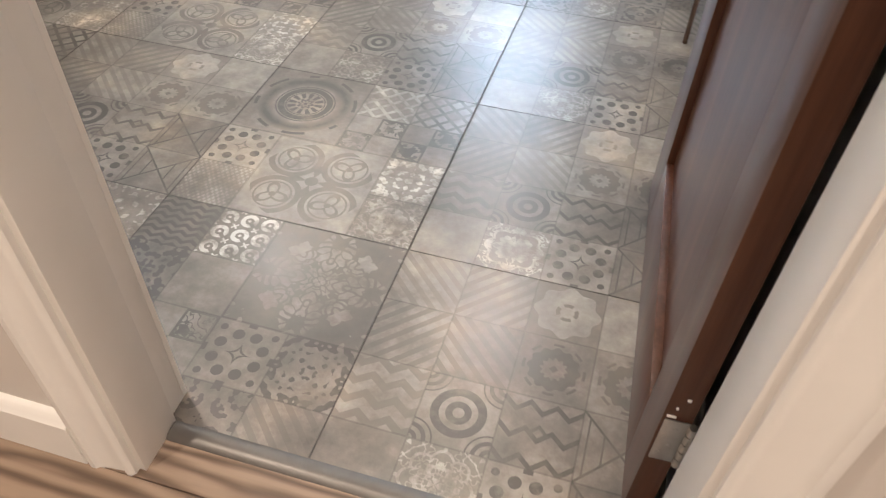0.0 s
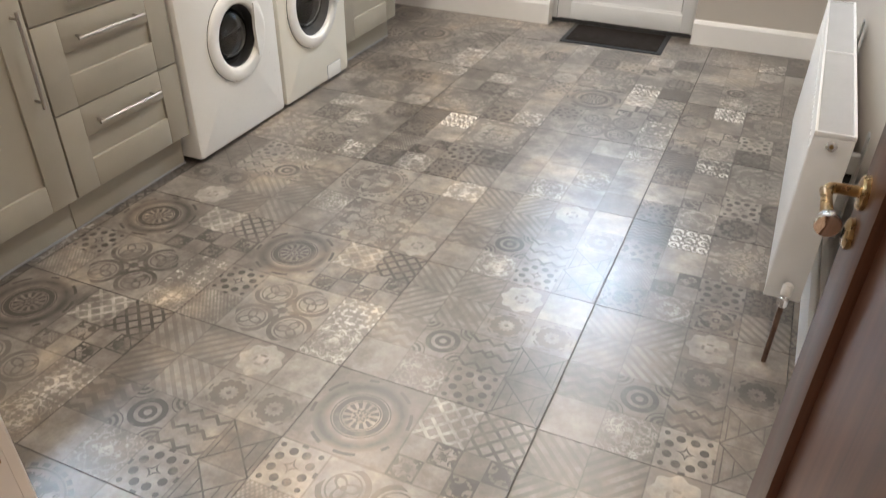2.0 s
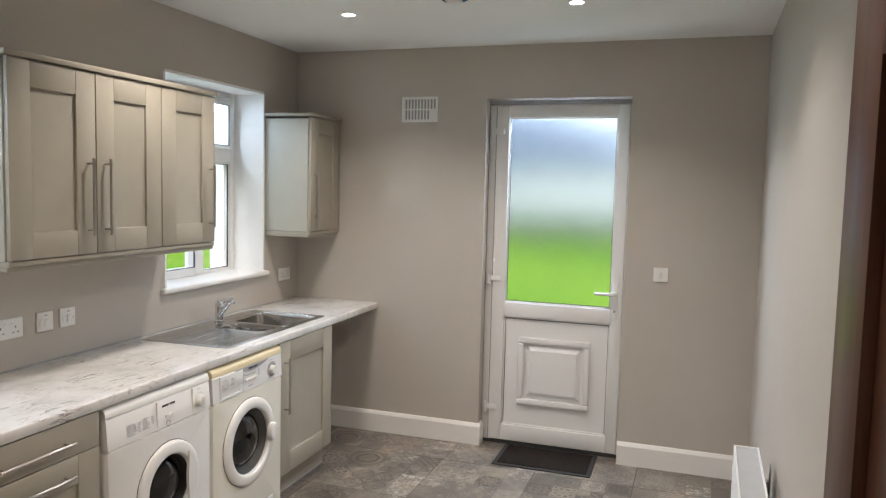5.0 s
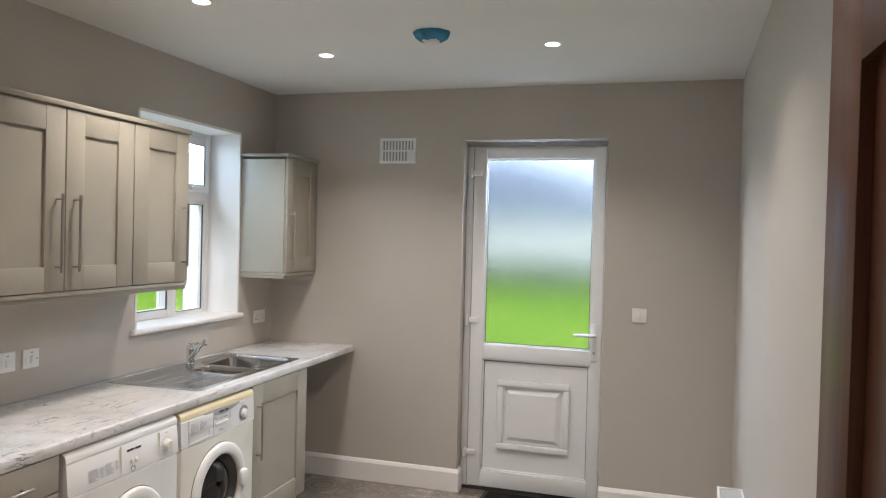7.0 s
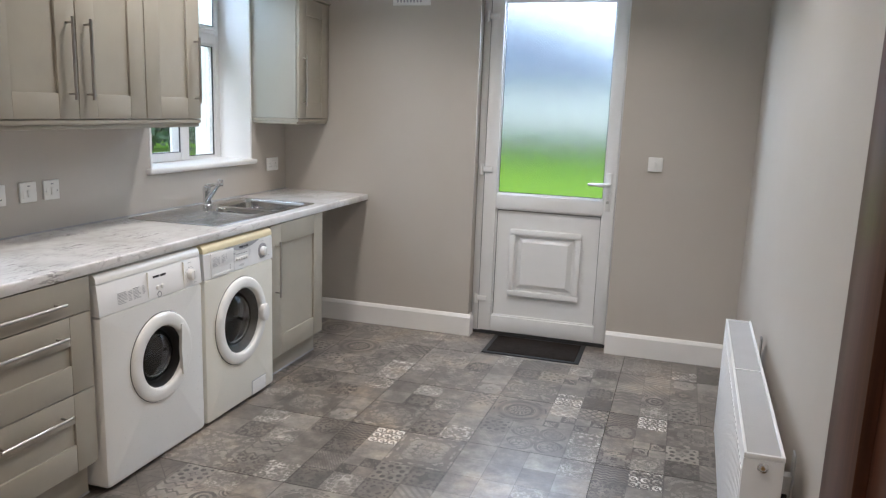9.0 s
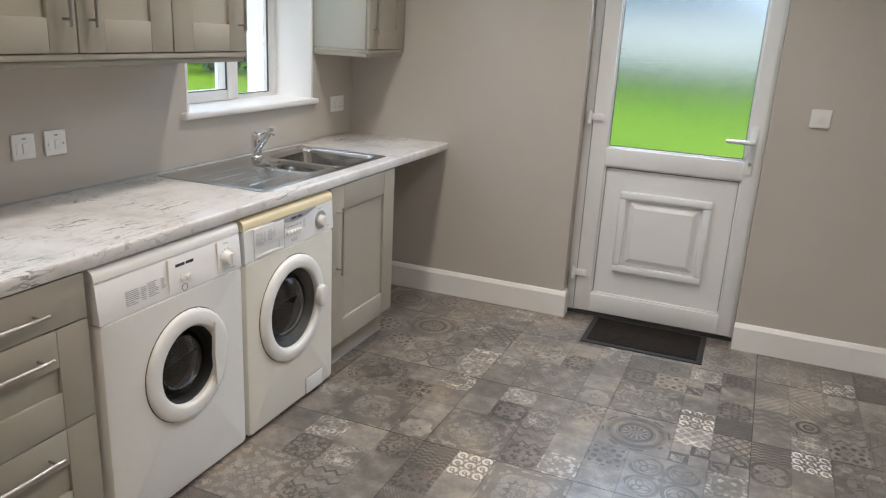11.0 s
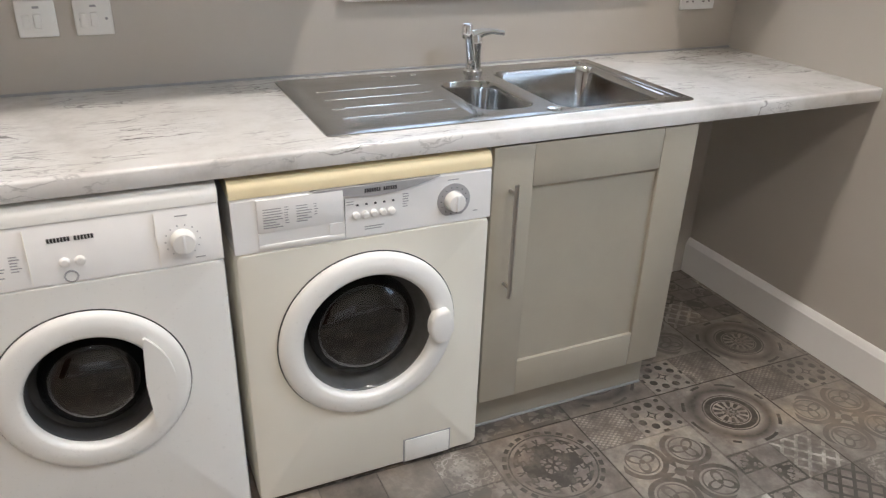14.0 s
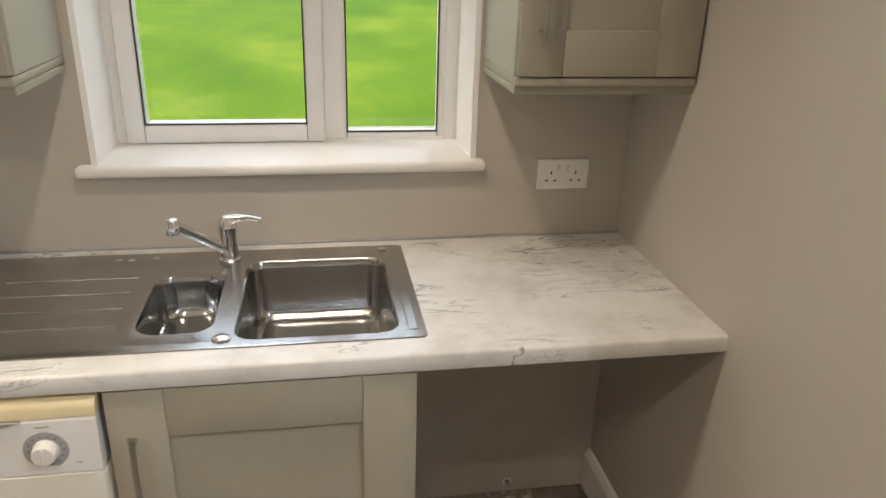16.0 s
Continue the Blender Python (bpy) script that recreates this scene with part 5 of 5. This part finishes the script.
for f in ((eave[0], eave[1], ridge[1], ridge[0]), (eave[1], eave[2], ridge[1]), (eave[2], eave[3], ridge[0], ridge[1]), (eave[3], eave[0], ridge[0]), tuple(eave)):
    b3.faces.new(f)
part("roof", b3, SLATE, house, "hipped slate roof")

# ---------------------------------------------------------------- hall floor boards
rng = random.Random(3)
yb = YS - 3.2
mesh_cache = {}
while yb < 0.706:
    y2 = min(yb + 0.19, 0.7065)
    xb = XO + rng.uniform(0, 1.1)
    for x0, x1 in ((XO, xb), (xb, xb + 1.3), (xb + 1.3, xb + 2.6), (xb + 2.6, xb + 3.9), (xb + 3.9, 2.0)):
        x1 = min(x1, 2.0)
        if x1 - x0 > 0.05:
            part("plank", B(x0 + 0.0008, x1 - 0.0008, yb + 0.0008, y2 - 0.0008, -0.0125, -0.004, 0.001, 1), OAK, hall_floor)
    yb += 0.19

# ---------------------------------------------------------------- patchwork floor tiles
class Val:
    """Arithmetic on shader sockets."""
    def __init__(self, t, s):
        self.t, self.s = t, s

    def op(self, kind, *others):
        n = self.t.nodes.new("ShaderNodeMath")
        n.operation = kind
        for k, o in enumerate((self, *others)):
            if isinstance(o, Val):
                self.t.links.new(o.s, n.inputs[k])
            else:
                n.inputs[k].default_value = o
        return Val(self.t, n.outputs[0])

    def __add__(self, o): return self.op("ADD", o)
    def __sub__(self, o): return self.op("SUBTRACT", o)
    def __mul__(self, o): return self.op("MULTIPLY", o)
    def abs(self): return self.op("ABSOLUTE")
    def fract(self): return self.op("FRACT")
    def sin(self): return self.op("SINE")
    def cos(self): return self.op("COSINE")
    def gt(self, o): return self.op("GREATER_THAN", o)
    def lt(self, o): return self.op("LESS_THAN", o)
    def max(self, o): return self.op("MAXIMUM", o)
    def min(self, o): return self.op("MINIMUM", o)


def tile_material():
    m, t, b = nodes_of("worn_patchwork_tile", 0.3)
    b.inputs["Specular IOR Level"].default_value = 0.9
    b.inputs["Coat Weight"].default_value, b.inputs["Coat Roughness"].default_value = 0.35, 0.30
    uv = node(t, "UVMap")
    sep = node(t, "SeparateXYZ")
    link(t, uv.outputs[0], sep.inputs[0])
    x, y = Val(t, sep.outputs[0]) - 0.5, Val(t, sep.outputs[1]) - 0.5
    ax, ay = x.abs(), y.abs()

    def attribute(name):
        n = node(t, "Attribute")
        n.attribute_type, n.attribute_name = "GEOMETRY", name
        return Val(t, n.outputs["Fac"])

    pat, tone, ink, seed = attribute("pat"), attribute("tone"), attribute("ink"), attribute("seed")
    r = (x * x + y * y).op("SQRT")
    th = y.op("ARCTAN2", x)

    def damask(scale, cut):
        """A blot folded over both axes and the diagonal, as in a stencilled ornament."""
        cb = node(t, "CombineXYZ")
        link(t, ax.max(ay).s, cb.inputs[0])
        link(t, ax.min(ay).s, cb.inputs[1])
        link(t, (seed * 7.3).s, cb.inputs[2])
        n = node(t, "TexNoise", Scale=scale, Detail=1.0, Roughness=0.4)
        link(t, cb.outputs[0], n.inputs["Vector"])
        return Val(t, n.outputs["Fac"]), Val(t, n.outputs["Fac"]).gt(cut)

    f1, dam = damask(9.0, 0.53)
    f2, dam2 = damask(6.0, 0.5)
    lines = (f1 - 0.5).abs().lt(0.035)
    inside = r.lt(0.47)
    masks = {}
    petals8 = (th * 8.0).cos()
    rosette = ((r - 0.125).abs().lt(0.038) * (th * 12.0).cos().gt(-0.15)).max((r - (petals8 * 0.015 + 0.055)).abs().lt(0.013)).max(r.lt(0.018)).max((r - 0.178).abs().lt(0.006))
    soft = ((r - 0.365).abs() * -13.0 + 1.0).max(0.0) * 0.75
    medal = rosette.max((r - 0.222).abs().lt(0.028)).max((r - 0.268).abs().lt(0.006)).max(soft).max((r - 0.455).abs().lt(0.018) * ((th * 8.0).sin() + (th * 3.0).sin() * 0.6).gt(0.2))
    masks[1] = medal * inside
    qx, qy = ax - 0.235, ay - 0.235
    qr = (qx * qx + qy * qy).op("SQRT")
    qt = (ay - 0.235).op("ARCTAN2", ax - 0.235) - math.pi / 4
    fleur = (qr - ((qt * 3.0).cos() * 0.045 + 0.085)).abs().lt(0.018).max(qr.lt(0.028))
    leaf4 = (ax.min(ay) * 2.4 + (ax.max(ay) - 0.13).abs()).lt(0.085)
    masks[2] = (qr - 0.205).abs().lt(0.026).max((qr - 0.150).abs().lt(0.008)).max(fleur).max(leaf4).max(r.lt(0.055)) * r.lt(0.49)
    petal = (th * 4.0).cos().abs()
    # stencilled lace: a lattice of open curls with leaves between them
    u3, v3 = (x * 3.0 + 0.5).fract() - 0.5, (y * 3.0 + 0.5).fract() - 0.5
    l3 = (u3 * u3 + v3 * v3).op("SQRT")
    hook = (u3 + v3).abs().lt(0.13) * (u3 - v3).gt(0.0)
    masks[3] = ((l3 - 0.31).abs().lt(0.105) * hook.lt(0.5)).max(l3.lt(0.075)).max((u3.abs() - v3.abs()).abs().lt(0.06) * l3.gt(0.52)) * ax.max(ay).lt(0.49)
    masks[4] = ((x * 4.0).fract() - 0.5).abs().op("ADD", y * 7.0).fract().gt(0.5)
    masks[5] = ((x * 2.5).fract() - 0.5).abs().op("ADD", y * 3.5).fract().gt(0.55)
    masks[6] = ((x + y) * 3.0).fract().op("SUBTRACT", 0.5).abs().gt(0.36).max(((x - y) * 3.0).fract().op("SUBTRACT", 0.5).abs().gt(0.36))
    masks[7] = (ax - ay).abs().lt(0.022).max(((ax.max(ay)) * 5.0).fract().lt(0.12) * (ax - ay).gt(0.0))
    corner = ((ax - 0.5) * (ax - 0.5) + (ay - 0.5) * (ay - 0.5)).op("SQRT")
    masks[8] = ((r - 0.30).abs().lt(0.055)).max((r - 0.12).abs().lt(0.045)).max((corner * 9.0).fract().gt(0.5) * corner.lt(0.30))
    cx, cy = (x * 2.0).fract() - 0.5, (y * 2.0).fract() - 0.5
    masks[9] = (x * y).gt(0.0) * (lines.max(cx.abs().max(cy.abs()).gt(0.42)).max(dam2))
    # dots round a hollow star
    d1x, d1y = ax.max(ay) - 0.30, ax.min(ay) - 0.125
    d2x, d2y = ax - 0.37, ay - 0.37
    dots = (d1x * d1x + d1y * d1y).op("SQRT").lt(0.082).max((d2x * d2x + d2y * d2y).op("SQRT").lt(0.052))
    star = (ax.op("SQRT") + ay.op("SQRT") - 0.40).abs().lt(0.055)
    masks[10] = dots.max(star).max(ax.max(ay).gt(0.44) * ax.min(ay).lt(0.06))
    masks[11] = ((x + y) * 4.0).fract().gt(0.55)
    masks[12] = ((x * 70.0).sin() * (y * 50.0).sin()).gt(0.15)
    masks[13] = dam
    masks[14] = (r - 0.44).abs().lt(0.02) * (th * 26.0).sin().gt(-0.3)
    masks[14] = masks[14].max((r - 0.40).abs().lt(0.008)).max(dam2 * r.lt(0.36)).max(lines * r.lt(0.36))
    masks[15] = lines.max(dam2 * r.lt(0.30)).max((r - (petal * 0.08 + 0.36)).abs().lt(0.02))
    masks[17] = ((x - y) * 4.0).fract().gt(0.55)
    masks[19] = (r - ((th * 8.0).cos() * 0.035 + 0.44)).gt(0.0).max((r - 0.13).abs().lt(0.03) * (th * 4.0).cos().gt(-0.5))
    masks[20] = ((r - ((th * 12.0).cos() * 0.02 + 0.25)).abs().lt(0.085)).max((r - 0.40).abs().lt(0.02) * (th * 8.0).cos().gt(0.1)).max((ax + ay).lt(0.06))
    masks[18] = lines.max((f2 - 0.5).abs().lt(0.022)).max(dam * r.gt(0.34)).max((r - 0.40).abs().lt(0.012) * f2.gt(0.45))
    masks[16] = (((x * 3.0).fract() - 0.5).abs() * 0.75 + y * 2.6).fract().lt(0.22).max(((ax + ay) - 0.10).abs().lt(0.03))
    total = None
    for k, v in masks.items():
        w = (pat - float(k)).abs().lt(0.5) * v
        total = w if total is None else total + w
    wear = noise_tex(t, 16, 6, 0.72)
    wear2 = noise_tex(t, 3.3, 5, 0.65)
    keep = node(t, "MapRange")
    keep.inputs["From Min"].default_value, keep.inputs["From Max"].default_value = 0.38, 0.60
    link(t, wear.outputs["Fac"], keep.inputs["Value"])
    inkv = total * ink * 2.2 * (Val(t, keep.outputs[0]) * 0.85 + 0.22)
    mott = (Val(t, wear.outputs["Fac"]) - 0.5) * 0.70 + (Val(t, wear2.outputs["Fac"]) - 0.5) * 0.7
    edge = ax.max(ay).gt(0.488) * -0.16
    level = tone - 0.20 + mott * 1.25 + inkv + edge
    rr = ramp(t, level.s, [(0.0, (0.060, 0.050, 0.042)), (0.35, (0.178, 0.152, 0.128)), (0.6, (0.318, 0.284, 0.245)), (0.85, (0.50, 0.465, 0.42)), (1.0, (0.66, 0.635, 0.59))])
    hue = ramp(t, wear2.outputs["Fac"], [(0.35, (0.95, 0.99, 1.02)), (0.52, (1.0, 1.0, 1.0)), (0.68, (1.10, 1.0, 0.86))])
    tint = node(t, "Mix")
    tint.data_type, tint.blend_type = "RGBA", "MULTIPLY"
    tint.inputs["Factor"].default_value = 1.0
    link(t, rr.outputs["Color"], tint.inputs[6])
    link(t, hue.outputs["Color"], tint.inputs[7])
    link(t, tint.outputs[2], b.inputs["Base Color"])
    rough = node(t, "MapRange")
    rough.inputs["To Min"].default_value, rough.inputs["To Max"].default_value = 0.26, 0.42
    link(t, wear.outputs["Fac"], rough.inputs["Value"])
    link(t, rough.outputs[0], b.inputs["Roughness"])
    bump(t, b, wear.outputs["Fac"], 0.10, 0.0015)
    return m


TILE = tile_material()
XJ = {-5: -3.30, -4: -2.70, -3: -2.11, -2: -1.515, -1: -0.93, 0: -0.350, 1: 0.226, 2: 0.802}
YJ = [0.686, 1.262, 1.838, 2.414, 2.990, 3.620, 4.225, 4.850, 5.470, 6.07]
# letter: pattern, span in cells, tone, ink (minus: darker print, plus: lighter print)
LETTERS = {"p": (0, 1, 0.62, 0), "g": (13, 1, 0.50, -0.22), "f": (15, 1, 0.58, 0.16), "R": (1, 2, 0.62, -0.30), "Q": (2, 2, 0.66, -0.17), "w": (3, 1, 0.44, 0.42),
           "h": (4, 1, 0.38, -0.20), "z": (5, 1, 0.60, -0.10), "d": (6, 1, 0.62, -0.28), "x": (7, 1, 0.50, -0.20), "o": (8, 1, 0.60, -0.30), "c": (9, 1, 0.60, -0.26),
           "b": (10, 1, 0.64, -0.34), "s": (11, 1, 0.60, -0.085), "t": (12, 1, 0.49, 0.10), "D": (18, 2, 0.66, -0.14), "O": (14, 2, 0.60, -0.20), "W": (19, 1, 0.76, -0.15), "P": (0, 1, 0.71, 0), "r": (20, 1, 0.58, -0.14),
           "S": (17, 1, 0.60, -0.085), "k": (16, 1, 0.60, -0.20), "l": (6, 1, 0.62, 0.14), "q": (0, 1, 0.50, 0), "u": (13, 1, 0.60, 0.20)}
DESIGNS = {"A": ("..ld", "R.cc", "b..u", "tQ.f"), "D": ("sSWP", "Ssrr", "zokx", "pfbx"), "B": ("hw..", "gpD.", "tcbg", "gfgs"),
           "E": ("..pu", "O.gq", "f..p", "qD.W"), "F": ("qfpg", "pgfq", "..kp", "D.gu"),
           "P": ("pqpf", "ppqp", "qpfp", "pfpq")}
# a small letter: the same design, laid the other way round
NEAR = {(-1, 1): "A", (0, 1): "D", (-1, 0): "B", (0, 0): "D", (-2, 1): "D", (-1, 2): "D", (-2, 2): "A", (-3, 2): "A", (0, 2): "D", (-3, 3): "d", (-2, 3): "E", (-2, 0): "E", (-1, 3): "D", (0, 3): "B", (0, 4): "B",
        (0, 5): "B", (-1, 4): "P", (-2, 4): "B", (-3, 4): "F", (-1, 5): "A", (-1, 6): "b", (-3, 5): "E", (-2, 5): "F", (-3, 6): "A", (-2, 6): "E", (-4, 6): "a", (-4, 7): "a", (-3, 7): "A", (-2, 7): "F", (0, 6): "D"}


def floor_tile(i, j):
    rng = random.Random(100 + 17 * i + 131 * j)
    key = NEAR.get((i, j))
    turn = 0
    if key and key.islower():
        key, turn = key.upper(), 2
    if key is None:
        key = rng.choice("AEF" if (i + j) % 2 == 0 else "DBF")
        turn = rng.choice((0, 0, 2))
    rows = DESIGNS[key]
    x0, y0, x9, y9 = XJ[i], YJ[j], XJ[i + 1], YJ[j + 1]
    cx, cy = (x9 - x0) / 4, (y9 - y0) / 4
    lim = (XW - 0.060, XE, 0.738, YN + 0.14)
    gap = 0.0009
    tlim = (max(lim[0], x0 + (0.0026 if i == 0 and j > 0 else gap)), min(lim[1], x9 - (0.0020 if i == -1 and j > 0 else gap)), max(lim[2], y0 + gap), min(lim[3], y9 - gap))
    if tlim[1] - tlim[0] < 0.01 or tlim[3] - tlim[2] < 0.01:
        return
    vs, fs, uvs, att = [], [], [], []
    for row in range(4):
        for col in range(4):
            ch = rows[3 - row][col]
            if ch == ".":
                continue
            pat, span, tone, ink = LETTERS[ch]
            cc, rr_ = (col, row) if not turn else (4 - col - span, 4 - row - span)
            a0, a1, b0, b1 = x0 + cx * cc, x0 + cx * (cc + span), y0 + cy * rr_, y0 + cy * (rr_ + span)
            q0, q1, r0, r1 = max(a0, tlim[0]), min(a1, tlim[1]), max(b0, tlim[2]), min(b1, tlim[3])
            if q1 - q0 < 1e-4 or r1 - r0 < 1e-4:
                continue
            k = len(vs)
            vs += [(q0, r0, 0), (q1, r0, 0), (q1, r1, 0), (q0, r1, 0)]
            fs.append((k, k + 1, k + 2, k + 3))
            uvs += [((px - a0) / (a1 - a0), (py - b0) / (b1 - b0)) for px, py in ((q0, r0), (q1, r0), (q1, r1), (q0, r1))]
            att.append((pat, tone + rng.uniform(-0.08, 0.08), ink * rng.uniform(0.75, 1.1), rng.random() if pat != 1 else 0.3))
    k = len(vs)
    x_0, x_1, y_0, y_1 = tlim
    vs += [(x_0, y_0, 0), (x_1, y_0, 0), (x_1, y_1, 0), (x_0, y_1, 0), (x_0, y_0, -0.004), (x_1, y_0, -0.004), (x_1, y_1, -0.004), (x_0, y_1, -0.004)]
    for a in range(4):
        e = (a + 1) % 4
        fs.append((k + a, k + 4 + a, k + 4 + e, k + e))
        uvs += [(0.5, 0.5)] * 4
        att.append((0, 0.2, 0, 0))
    at = ORIGIN[floor]
    me = bpy.data.meshes.new("tile")
    me.from_pydata([(v[0] + 0.016 * (v[1] - 0.8) - at.x, v[1] - at.y, v[2] - at.z) for v in vs], [], fs)
    lay = me.uv_layers.new(name="UVMap")
    for n, q in enumerate(uvs):
        lay.data[n].uv = q
    for n, nm in enumerate(("pat", "tone", "ink", "seed")):
        a = me.attributes.new(nm, "FLOAT", "FACE")
        for f, vals in enumerate(att):
            a.data[f].value = float(vals[n])
    me.materials.append(TILE)
    ob = new("tile", me)
    ob.parent = floor


for j in range(0, 9):
    for i in range(-5, 2):
        floor_tile(i, j)
